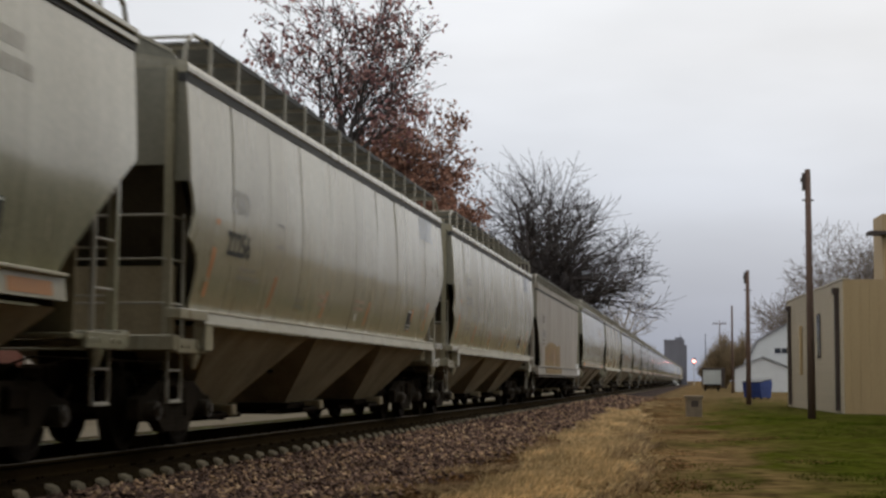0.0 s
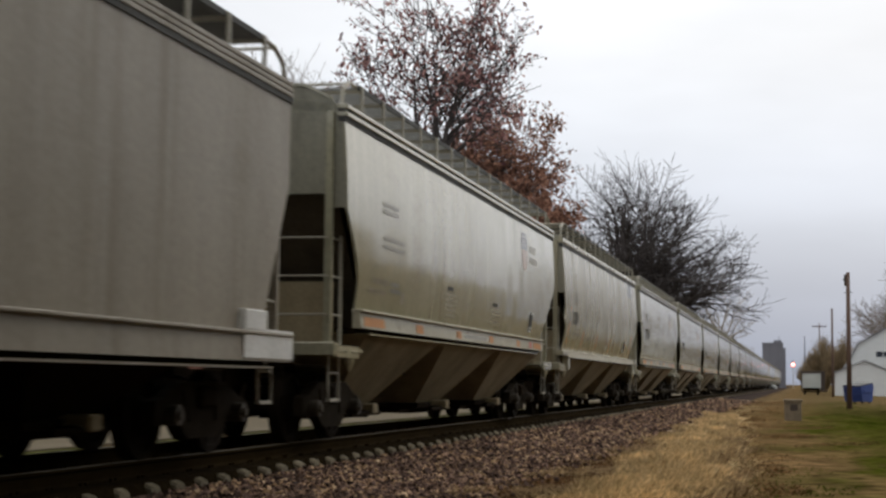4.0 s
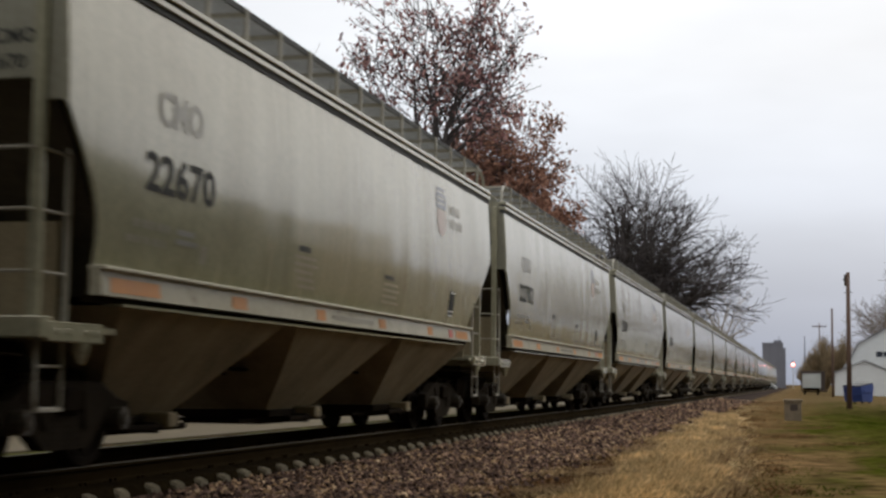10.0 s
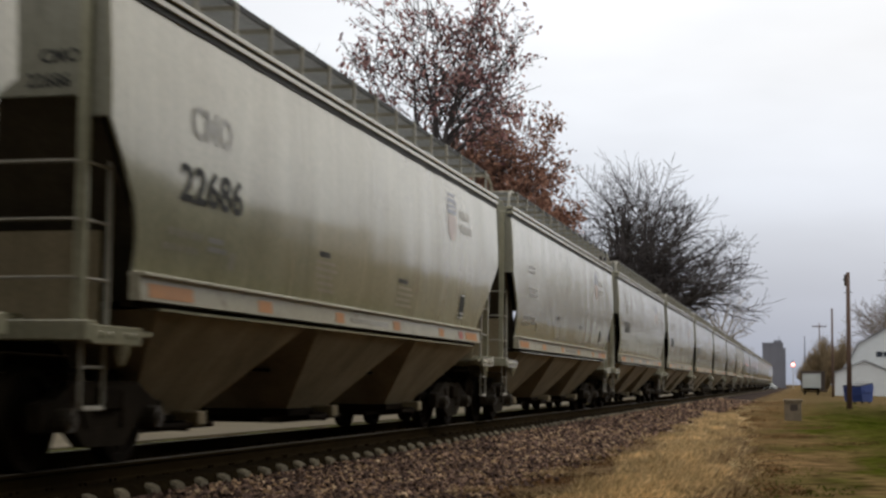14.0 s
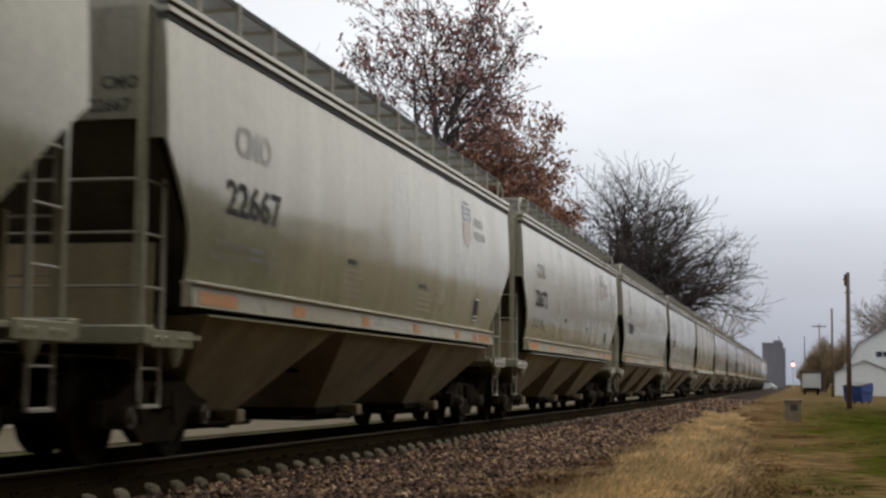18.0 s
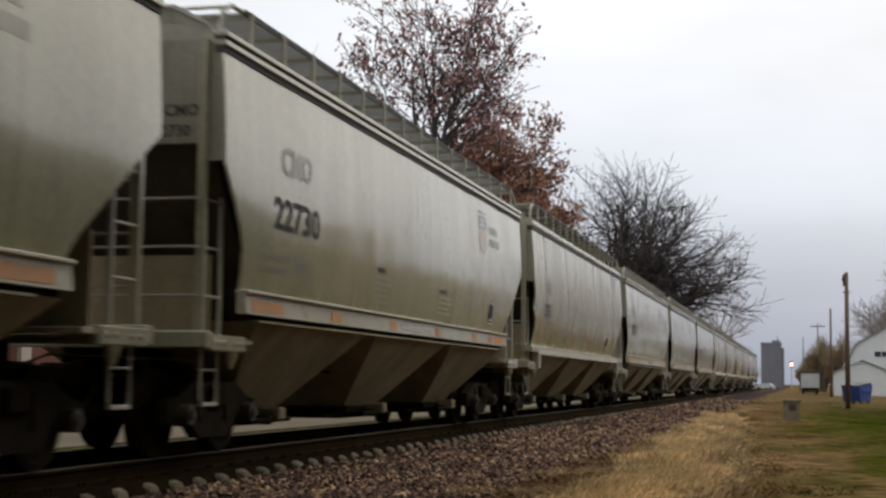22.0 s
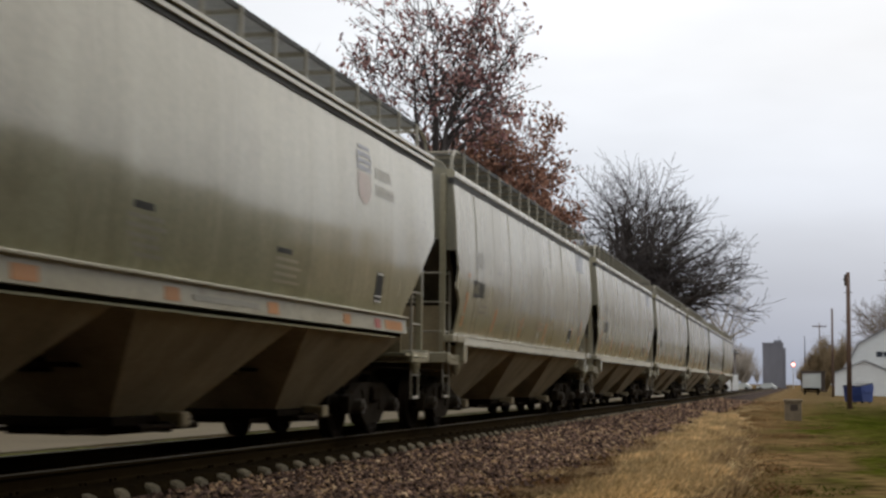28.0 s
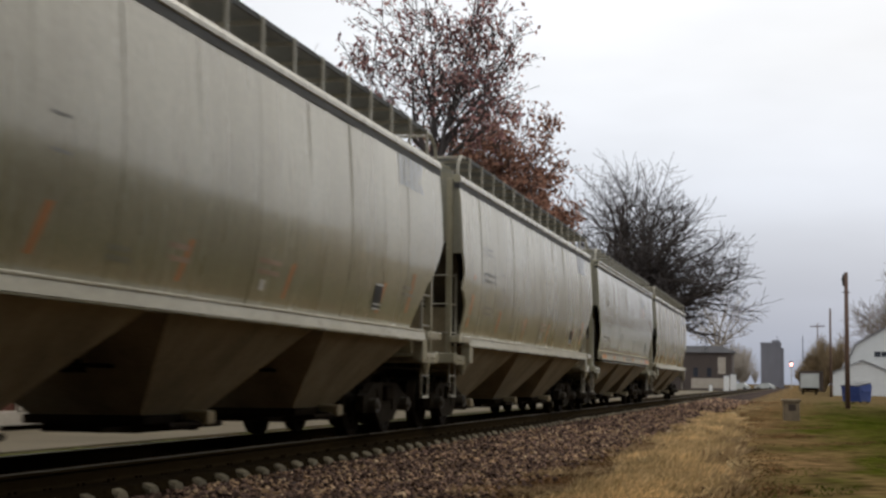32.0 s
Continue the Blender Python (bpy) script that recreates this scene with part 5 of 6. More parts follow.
        for i in range(2):
            for b, w in enumerate((0.13, 0.12, 0.14, 0.11, 0.13, 0.12)[:6 - i]):
                part("emblem_line", on_side(patch(w, 0.15), kind, 5.15 + 0.165 * b, 3.64 - 0.24 * (1 - i)), M["ghost"], car)
    elif kind == "ribbed":
        for i in range(5):
            part("emblem_block", on_side(([(0.30 * i + 0.03, 0.0), (0.30 * i + 0.27, 0.0), (0.30 * i + 0.30, 0.50), (0.30 * i + 0.06, 0.50)], [(0, 1, 2, 3)]), kind, 5.80, 3.76), M["blue_mark"], car, "faded blue emblem block")
        for i, (y, z, h) in enumerate(((-7.45, 1.80, 0.95), (-4.85, 1.79, 0.44), (-2.0, 1.77, 0.42), (1.0, 1.77, 0.42), (4.9, 1.79, 0.44), (6.45, 1.86, 0.6))):
            part("rust_streak", on_side(([(0, 0), (0.11, 0), (0.20, h * 0.5), (0.30, h), (0.18, h), (0.08, h * 0.5)], [(0, 1, 2, 5), (5, 2, 3, 4)]), kind, y, z), M["rust"], car, "orange rust streak")
        bars(car, kind, -6.3, 2.08, ((0.7, 0.11), (0.9, 0.0)), "faint")
        bars(car, kind, -3.5, 1.85, ((0.45, 0.09), (0.5, 0.0)), "faint")
        bars(car, kind, -2.3, 1.95, ((0.5, 0.12), (0.55, 0.0)), "shield_red")
        bars(car, kind, 0.1, 2.0, ((0.7, 0.12), (0.7, 0.0)), "shield_red")
        part("data_tag", on_side(patch(0.14, 0.12), kind, 0.25, 1.82), M["white"], car)
        part("placard_holder", on_side(patch(0.40, 0.36), kind, 4.66, 1.83), M["black"], car, "black consolidated stencil box")
        for z in (1.83, 1.895, 2.165):
            part("stencil_line", on_side(patch(0.38, 0.022), kind, 4.67, z, off=0.010), M["white"], car)
        bars(car, kind, 6.1, 2.1, ((0.5, 0.1), (0.6, 0.0)), "faint")
        for z in (2.62, 2.92):
            part("placard_line", on_side(patch(0.34, 0.03), kind, -4.7, z), M["grey_text"], car)
    else:
        graffiti(car, k)
        part("corner_patch", Shape().box(1.60, 1.632, sl - 1.5, sl + 0.02, low + 0.03, top + 0.04), M["white"], car, "fresh white paint patch")
        bars(car, kind, -7.0, 2.15, ((0.8, 0.13), (0.9, 0.0)), "faint")
        part("corner_cover", Shape().box(1.50, 1.64, sl - 1.5, sl - 0.85, top + 0.02, top + 0.24, 0.01), M["white"], car)
    return car


def bars(car, kind, y, z, rows, material):
    """Lines of small lettering that cannot be made out."""
    for w, up in rows:
        part("data_line", on_side(patch(w, 0.055), kind, y, z + up), M[material], car)


def graffiti(car, k):
    """Overlapping sprayed letters-like blobs, without words."""
    rng = random.Random(4)
    y = -6.2
    for i in range(8):
        w, h = rng.uniform(0.85, 1.05), rng.uniform(0.78, 1.0)
        z = 1.36
        # an upright block with bitten corners, filled with bends and drips
        ring = [(0.06, 0.0), (w * 0.5, 0.02), (w * 0.96, 0.0), (w, h * 0.3), (w * rng.uniform(0.86, 0.98), h * 0.62), (w, h * 0.9), (w * 0.8, h), (w * 0.45, h * rng.uniform(0.86, 0.96)), (w * 0.1, h * 0.98), (0.0, h * 0.72), (w * 0.12, h * 0.45), (0.0, h * 0.2)]
        part("spray_blob", on_side((ring, [tuple(range(12))]), "flat", y, z, off=0.006 + 0.0012 * (i % 3)), M["graffiti"], car, "ochre sprayed shape")
        for j in range(5):
            path = [(w * rng.uniform(0.1, 0.85), h * rng.uniform(0.1, 0.85)) for _ in range(3)]
            d = rng.uniform(0.03, 0.07)
            for (a0, b0), (a1, b1) in zip(path, path[1:]):
                part("spray_stroke", on_side(([(a0, b0), (a0 + d, b0), (a1 + d, b1), (a1, b1)], [(0, 1, 2, 3)]), "flat", y, z, off=0.0095 + 0.0006 * j), M["graffiti_dark" if j % 2 else "graffiti_edge"], car)
        y += 0.72
    part("spray_blob", on_side(patch(0.14, 0.75), "flat", -7.55, 1.45, off=0.008), M["graffiti_dark"], car)
    y = -6.25
    for i in range(6):
        part("spray_band", Shape().box(1.60, 1.6245 + 0.001 * (i % 2), y, y + 1.0, k["sill_low"] + 0.05, k["sill_top"] - 0.05), M["graffiti"], car)
        y += 1.02


# order of the train: kind and number, where it can be read
TRAIN = (("smooth", ""), ("ribbed", "22256"), ("ribbed", "T"), ("flat", ""), ("smooth", ""), ("ribbed", "22253"), ("smooth", "22736"),
         ("smooth", "22741"), ("smooth", "22670"), ("smooth", "22702"), ("smooth", "22598"), ("smooth", "22686"), ("smooth", ""),
         ("smooth", "22673"), ("smooth", "22667"), ("smooth", "22672"), ("smooth", "22680"), ("smooth", "22730"), ("ribbed", "22251"),
         ("smooth", "22737"), ("smooth", ""), ("smooth", "22744"), ("ribbed", "22308"), ("ribbed", "22307"), ("ribbed", "22291"), ("ribbed", ""),
         ("smooth", ""), ("ribbed", ""))
MIDDLE = []              # each car's middle along the track at 10 s
for i, (kind, number) in enumerate(TRAIN):
    size = LONG if kind == "flat" else CAR
    MIDDLE.append(0.0 if not i else MIDDLE[-1] + before / 2 + size / 2)
    before = size
MIDDLE = [y - MIDDLE[8] + 18.78 + (0.14 if kind == "ribbed" else 0.0) for y, (kind, number) in zip(MIDDLE, TRAIN)]

PROTOTYPE, CARS = {}, []
for i, (kind, number) in enumerate(TRAIN):
    if kind not in PROTOTYPE:
        car = PROTOTYPE[kind] = hopper_car(kind)
    else:
        car = copy_thing(PROTOTYPE[kind], Matrix.Identity(4))
    CARS.append(car)
WHEELS = [o for c in CARS for o in c.children_recursive if o.name.startswith("wheelset")]

for (kind, number), car in zip(TRAIN, CARS):
    tone = "black" if kind == "smooth" else "grey_text"
    if number.isdigit():
        big, small = (0.50, 0.46) if kind == "smooth" else (0.42, 0.42)
        y, z = (-6.68, 2.54) if kind == "smooth" else (-6.85, 2.36)
        part("car_number", on_side(shared("n" + number, lambda: text_shape(number, big, 0.024)), kind, y, z, 1.30 if kind == "smooth" else 0.9, 1.0), M["black"], car, "black stencilled number")
        part("owner_mark", on_side(shared("cmo%s" % kind, lambda: text_shape("CMO", small, 0.02)), kind, y + (0.26 if kind == "smooth" else 0.15), z + (0.64 if kind == "smooth" else 0.54), 1.0 if kind == "smooth" else 0.75, 1.0), M["faint"], car, "worn stencilled letters")
        e = KINDS[kind]["eave"]
        for words, zz, x in (("CMO", 3.56, 0.92), (number, 3.345, 0.80)) if kind == "smooth" else ():
            verts, faces = shared("end" + words, lambda: text_shape(words, 0.17, 0.02))
            s = Shape()
            s.v, s.f = [(x + a, -e - 0.006, zz + b) for a, b in verts], list(faces)
            part("end_mark", s, M[tone], car, "small stencilled end marking")
    elif kind != "flat":
        bars(car, kind, -6.4, 3.2, ((0.8, 0.1), (0.8, 0.0)), "faint")
        bars(car, kind, -6.4, 2.7, ((1.1, 0.12), (1.1, 0.0)), "faint" if kind == "smooth" else "grey_text")
    else:
        for z, count, tone in ((2.95, 4, "faint"), (2.42, 6, "grey_text")):
            for b in range(count):
                part("stencil_block", on_side(patch(0.13, 0.27), kind, -7.0 + 0.19 * b, z), M[tone], car)


# ---------------------------------------------------------------- trees
def grow(seed, height, trunk, spread, levels, twig, start=0.25, droop=0.0, kids=(5, 4, 4, 3), wander=0.25, up=0.5, stem=0.62, reach=0.6, lean=(0, 0), fork=None):
    """A bare tree: tapered trunk and limbs, forking to twigs. Returns trunk and crown shapes and the twig ends."""
    rng = random.Random(seed)
    wood, fine, tips = Shape(), Shape(), []

    def limb(p, d, length, r, level):
        steps = 5 if level < 2 else (4 if level < 3 else 3)
        path, radii, q, w = [p], [r], p, d
        for i in range(steps):
            w = (w + Vector((rng.gauss(0, wander), rng.gauss(0, wander), rng.gauss(0, wander) + 0.10 * up - droop * level * 0.06))).normalized()
            q = q + w * (length / steps)
            path.append(q)
            radii.append(max(r * (1 - 0.75 * (i + 1) / steps), twig))
        (wood if level < 2 else fine).tube(path, radii, 7 if level == 0 else (5 if level < 2 else 3))
        if level >= levels:
            tips.append((path[-1], w))
            tips.append((path[-2], w))
            return
        n = kids[min(level, len(kids) - 1)]
        for i in range(n):
            a = start if level == 0 else 0.18
            u = a + (1 - a) * (i + rng.random() * 0.8) / n
            k = min(int(u * steps), steps - 1)
            base = path[k].lerp(path[k + 1], u * steps - k)
            side = Vector((rng.gauss(0, 1), rng.gauss(0, 1), rng.gauss(0, 0.35)))
            side = (side - w * side.dot(w)).normalized()
            out = (w * rng.uniform(0.35, 0.8) + side * spread * rng.uniform(0.7, 1.2) + Vector((0, 0, 0.25 * up))).normalized()
            long = length * rng.uniform(0.8, 1.2) * (reach if level == 0 else 0.58)
            limb(base, out, long * (1.2 - 0.4 * u if level == 0 else 1.0), max(radii[k] * rng.uniform(0.45, 0.65), twig), level + 1)
        limb(path[-1], w, length * 0.45, radii[-1], level + 1)

    if fork:
        # a trunk that parts into several stems at one height: (sideways, along, upwards) of each
        z, stems = fork
        wood.tube([(0, 0, -0.1), (0.1, 0, z * 0.5), (0, 0, z)], [trunk, trunk * 0.85, trunk * 0.75], 8)
        for i, (dx, dy, dz) in enumerate(stems):
            way = Vector((dx, dy, dz))
            limb(Vector((0.03 * dx, 0.03 * dy, z - 0.35 * (i % 3))), way.normalized(), way.length * 0.66, trunk * rng.uniform(0.42, 0.55), 1)
        return wood, fine, tips
    limb(Vector((0, 0, -0.1)), Vector((lean[0], lean[1], 1)).normalized(), height * stem, trunk, 0)
    return wood, fine, tips


def tree(label, at, wood, fine, material, category="tree", leaves=None, group="", foliage="leaf_red"):
    t = thing("tree", label, category, at, group=group)
    part("trunk", wood, material, t, smooth=True)
    part("crown", fine, material, t)
    if leaves:
        part("leaves", leaves, M[foliage], t, "russet autumn leaves")
    return t


def leaf_cluster(tips, rng, share, size, per, lo=-1e9, keep=None):
    s = Shape()
    for p, d in tips:
        if rng.random() > (keep(p) if keep else share):
            continue
        for i in range(per):
            c = p + Vector((rng.gauss(0, 0.22), rng.gauss(0, 0.22), rng.gauss(0, 0.24) - 0.12))
            a = Vector((rng.gauss(0, 1), rng.gauss(0, 1), rng.gauss(0, 1))).normalized()
            b = a.orthogonal().normalized()
            w = size * rng.uniform(0.5, 1.3)
            n = a.cross(b)
            s.add([c - a * w, c + b * w * 0.55 + n * w * 0.2, c + a * w, c - b * w * 0.55 + n * w * 0.2], [(0, 1, 2, 3)])
    return s


# the leafy tree behind the train
wood, fine, tips = grow(12, 25.5, 0.36, 0.62, 4, 0.022, kids=(7, 6, 4, 3), wander=0.09, up=0.5,
                        fork=(14.4, ((-5.6, 0.5, 5.6), (-4.2, -1.0, 6.8), (-2.7, 1.2, 8.2), (-0.8, -0.6, 10.0), (0.9, 0.8, 10.0), (2.7, -0.8, 8.6), (4.0, 0.6, 7.0), (3.5, 1.5, 3.8))))
tree("tall open tree with sparse purple-brown leaves beyond the track", (-20.85, 84, GROUND), wood, fine, M["bark"], foliage="leaf_purple",
     leaves=leaf_cluster(tips, random.Random(3), 0.52, 0.175, 3))
wood, fine, tips = grow(14, 18.0, 0.34, 0.7, 4, 0.02, kids=(11, 7, 5, 4), wander=0.10, up=0.3,
                        fork=(8.6, ((-3.0, 1.0, 9.0), (-1.2, -1.2, 10.5), (0.6, 1.0, 10.0), (2.0, -0.6, 8.8), (3.2, 0.8, 7.0), (4.0, -0.8, 5.0), (4.3, 1.0, 3.2), (1.5, 0.3, 6.0), (-2.0, 0.0, 5.0))))
tree("russet-leaved tree beyond the track", (-20.5, 97, GROUND), wood, fine, M["bark"],
     leaves=leaf_cluster(tips, random.Random(5), 0.85, 0.165, 7))
# the big bare tree over the track's far side
wood, fine, tips = grow(21, 26.5, 1.25, 0.75, 4, 0.021, kids=(14, 8, 6, 5), wander=0.13, up=0.18,
                        fork=(6.8, ((-7.0, 2.0, 11.0), (-5.0, -2.0, 13.0), (-2.2, 2.0, 13.6), (0.4, -2.0, 14.2), (2.4, 1.5, 15.4), (4.6, -1.0, 12.8), (6.6, 2.0, 11.6), (9.0, -1.5, 9.8), (10.8, 1.0, 7.6),
                                    (11.6, -1.0, 5.2), (10.2, 1.5, 3.2), (7.4, 2.5, 2.6), (7.0, -2.0, 5.6), (4.0, 2.5, 7.0), (1.5, -2.5, 8.0), (5.5, 0.0, 2.6), (-4.0, 1.0, 8.0))))
tree("large bare dark-barked tree with spreading limbs", (-16.8, 142, GROUND), wood, fine, M["bark"])
# pale bare tree farther on, parting into a few rising limbs
wood, fine, tips = grow(33, 20.6, 0.75, 0.8, 3, 0.06, kids=(8, 6, 4, 4), wander=0.17, up=0.4,
                        fork=(8.6, ((-5.6, 1.0, 9.5), (-2.4, -1.0, 13.5), (3.0, 1.0, 15.5), (5.8, -1.0, 11.0), (8.0, 0.5, 6.5))))
tree("pale bare tree beside the track", (-16.9, 320, GROUND), wood, fine, M["bark_pale"])
# treetops that show past the train's roof
for seed, x, y, h in ((41, -28.2, 70, 18.2),):
    wood, fine, tips = grow(seed, h, 0.3, 0.8, 4, 0.011, kids=(8, 7, 6, 5), up=0.9)
    tree("bare tree beyond the road", (x, y, GROUND), wood, fine, M["bark_mid"])
# trees behind the beige building
for seed, x, y, h in ((51, 14.6, 210, 20.0), (52, 20.2, 204, 23.5), (53, 26.5, 210, 23.5), (54, 12.4, 218, 17.4)):
    wood, fine, tips = grow(seed, h, 0.28, 0.8, 3, 0.028, start=0.15, kids=(13, 8, 7), reach=0.55)
    tree("bare tree behind the metal building", (x, y, GROUND), wood, fine, M["bark_mid"], group="bare trees behind the building")
# distant woods
rng = random.Random(8)
far_wood = Shape()
for i in range(60):
    x, y = (rng.uniform(-75, -14), rng.uniform(420, 640)) if i < 40 else (rng.uniform(-21.5, -15.5), rng.uniform(400, 470))
    h = rng.uniform(8, 14)
    for j in range(34):
        a, u = rng.uniform(0, 6.28), rng.uniform(0.15, 1)
        r = h * 0.32 * math.sin(u * 2.6 + 0.3)
        p = Vector((x, y, GROUND + h * 0.15))
        q = Vector((x + r * math.cos(a), y + r * math.sin(a), GROUND + h * (0.3 + 0.7 * u)))
        far_wood.tube([p, p.lerp(q, 0.5) + Vector((0, 0, h * 0.08)), q], [0.16, 0.10, 0.04], 3)
tagged(new("far_trees", far_wood.mesh("far_trees", M["bark_pale"])), "distant bare woods at the end of the line", "trees", kind="stuff")


def bush(at, w, h, seed, label):
    rng = random.Random(seed)
    s = Shape()
    for i in range(900):
        a = rng.uniform(0, 6.28)
        u = rng.random() ** 0.5
        q = Vector((w * u * math.cos(a), w * u * math.sin(a), h * (1 - 0.45 * u) * rng.uniform(0.55, 1.05)))
        m = Vector((q.x * 0.45, q.y * 0.45, q.z * 0.5))
        s.tube([(q.x * 0.15, q.y * 0.15, -0.05), m, q], [0.06, 0.045, 0.025], 3)
        for j in range(2):
            s.tube([m.lerp(q, rng.random()), q + Vector((rng.gauss(0, 0.4), rng.gauss(0, 0.4), rng.gauss(0.1, 0.4)))], [0.02, 0.01], 3)
    b = thing("bush", label, "bush", at)
    part("twig_mass", s, M["bush_twigs"], b)


bush((3.9, 262, GROUND), 3.3, 10.4, 1, "tall brown leafless thicket beside the lane")
bush((6.9, 252, GROUND), 3.4, 9.6, 2, "tall brown leafless thicket beside the lane")
bush((1.9, 300, GROUND), 2.8, 7.0, 3, "brown leafless bush beside the lane")
bush((9.8, 240, GROUND), 2.8, 7.6, 4, "brown leafless bush beside the barn")


# ---------------------------------------------------------------- poles
def pole(at, height, label, arm=None, cap=False, lean=0.0):
    p = thing("utility_pole", label, "pole", at, group="wooden poles along the verge")
    part("shaft", Shape().tube([(0, 0, -0.3), (lean * 0.5, 0, height * 0.5), (lean, 0, height)], [0.15, 0.125, 0.10], 12), M["pole"], p, smooth=True)
    if cap:
        part("insulator_bracket", Shape().box(lean - 0.20, lean - 0.09, -0.09, 0.09, height - 0.75, height - 0.12, 0.01).box(lean - 0.25, lean - 0.20, -0.05, 0.05, height - 0.45, height - 0.30), M["brown_trim"], p)
        part("top_bolt", Shape().tube([(lean - 0.2, 0, height - 1.1), (lean + 0.2, 0, height - 1.1)], 0.03, 6), M["grime"], p)
    if arm:
        part("crossarm", Shape().box(-arm, arm, -0.07, 0.07, height - 0.75, height - 0.58), M["pole"], p)
        for x in (-arm + 0.15, -arm * 0.4, arm * 0.4, arm - 0.15):
            part("insulator", Shape().tube([(x, 0, height - 0.58), (x, 0, height - 0.36)], [0.05, 0.07], 8), M["grime"], p)
    return p


pole((3.80, 53.1, GROUND), 8.8, "tall weathered wooden pole beside the metal building", cap=True, lean=-0.02)
pole((2.58, 83.3, GROUND), 7.45, "plain weathered wooden pole on the verge", cap=True)
pole((3.33, 162, GROUND), 9.4, "distant wooden pole on the verge")
pole((3.7, 300, GROUND), 13.4, "distant utility pole with a crossarm", arm=1.35)


# ---------------------------------------------------------------- beige metal building
def metal_building():
    near, far = Vector((5.72, 61.5, 0)), Vector((4.50, 79.5, 0))
    along = (far - near)
    length = along.length
    turn = math.degrees(math.atan2(-along.x, along.y))
    b = thing("metal_building", "beige metal-clad building with dark downspouts", "building", (near.x, near.y, GROUND), turn)
    h, wide = 5.45, 16.0
    part("wall", Shape().box(0.0, 0.2, 0.2, length, -0.2, h), M["beige_light"], b, "pale cream side wall")
    part("wall", Shape().box(0.0, wide, 0.0, 0.2, -0.2, h), M["beige_wall"], b, "tan end wall")
    part("wall", Shape().box(0.0, wide, length, length + 0.2, -0.2, h), M["beige_wall"], b)
    part("wall", Shape().box(wide - 0.2, wide, 0.2, length, -0.2, h), M["beige_wall"], b)
    part("roof", Shape().extrude([(0.2, h - 0.3), (wide - 0.2, h - 0.3), (wide - 0.2, h - 0.15), (wide / 2, h + 0.5), (0.2, h - 0.15)], 0.2, length), M["roofing"], b, "low-pitched grey roof")
    for i in range(int(length / 0.3)):
        y = 0.35 + 0.3 * i
        part("siding_rib", shared("rib_a", lambda: Shape().box(-0.022, -0.001, -0.03, 0.03, 0, h).mesh("siding_rib", M["beige_light"])), M["beige_light"], b).matrix_basis = pose(0, y, 0)
    for i in range(40):
        part("siding_rib", shared("rib_b", lambda: Shape().box(-0.03, 0.03, -0.022, -0.001, 0, h).mesh("siding_rib", M["beige_wall"])), M["beige_wall"], b).matrix_basis = pose(0.3 + 0.38 * i, 0, 0)
    for y in (1.15, 16.4):
        d = Shape().box(-0.20, -0.03, y - 0.11, y + 0.11, 0.1, h - 0.45, 0.01).box(-0.28, -0.03, y - 0.18, y + 0.18, h - 0.55, h - 0.28, 0.01)
        part("downspout", d, M["brown_trim"], b, "dark brown downspout")
    w = part("window", Shape().box(-0.06, -0.025, 6.2, 7.2, 2.35, 4.35, 0.008), M["brown_trim"], b, "narrow dark-framed window")
    part("pane", Shape().box(-0.068, -0.061, 6.28, 7.12, 2.43, 4.27), M["dark_glass"], w)
    part("conduit_box", Shape().box(-0.15, -0.025, 12.1, 12.5, 1.6, 4.0, 0.02), M["beige_wall"], b)
    part("coping", Shape().box(-0.05, 0.22, -0.05, length + 0.22, h, h + 0.06, 0.01), M["beige_light"], b)
    # brick stack above the roof with a dark canopy
    part("chimney", Shape().box(1.7, 4.6, 0.6, 2.6, h, h + 2.75, 0.02), M["beige_wall"], b, "tan block tower above the roof")
    part("canopy", Shape().box(1.1, 2.6, 0.1, 0.9, h + 1.85, h + 2.0, 0.01), M["brown_trim"], b)


metal_building()


# ---------------------------------------------------------------- white barn and garage
def barn():
    y = 182.0
    b = thing("white_barn", "white gambrel-roofed house behind a white garage", "house", (11.0, y + 9, GROUND))
    prof = [(-5.4, 0), (5.4, 0), (5.4, 3.3), (3.9, 6.4), (0.0, 8.6), (-3.9, 6.4), (-5.4, 3.3)]
    part("wall", Shape().extrude(prof, 0, 9), M["white_wall"], b, "white clapboard gable")
    for sx in (1, -1):
        part("roof", Shape().extrude([(sx * 5.7, 3.15), (sx * 4.02, 6.55), (sx * 0.0, 8.82), (sx * 0.0, 8.60), (sx * 3.9, 6.38), (sx * 5.5, 3.2)], -0.25, 9.25), M["roofing"], b, "grey roof slope")
    w = part("window", Shape().box(-1.9, -0.1, -0.05, -0.005, 4.75, 5.55), M["white_wall"], b)
    for x in (-1.82, -0.95):
        part("pane", Shape().box(x, x + 0.78, -0.06, -0.051, 4.82, 5.48), M["dark_glass"], w)
    g = thing("garage", "small white gabled garage", "garage", (7.4, y, GROUND))
    part("wall", Shape().extrude([(-3.3, 0), (3.3, 0), (3.3, 2.75), (0, 4.1), (-3.3, 2.75)], 0, 6), M["white_wall"], g)
    for sx in (1, -1):
        part("roof", Shape().extrude([(sx * 3.55, 2.70), (0, 4.16), (0, 4.30), (sx * 3.55, 2.84)], -0.25, 6.2), M["roofing"], g, "thin grey roof")
    part("door", Shape().box(-1.2, 1.3, -0.04, -0.005, 0.02, 2.15, 0.01), M["white_wall"], g, "white garage door")


barn()


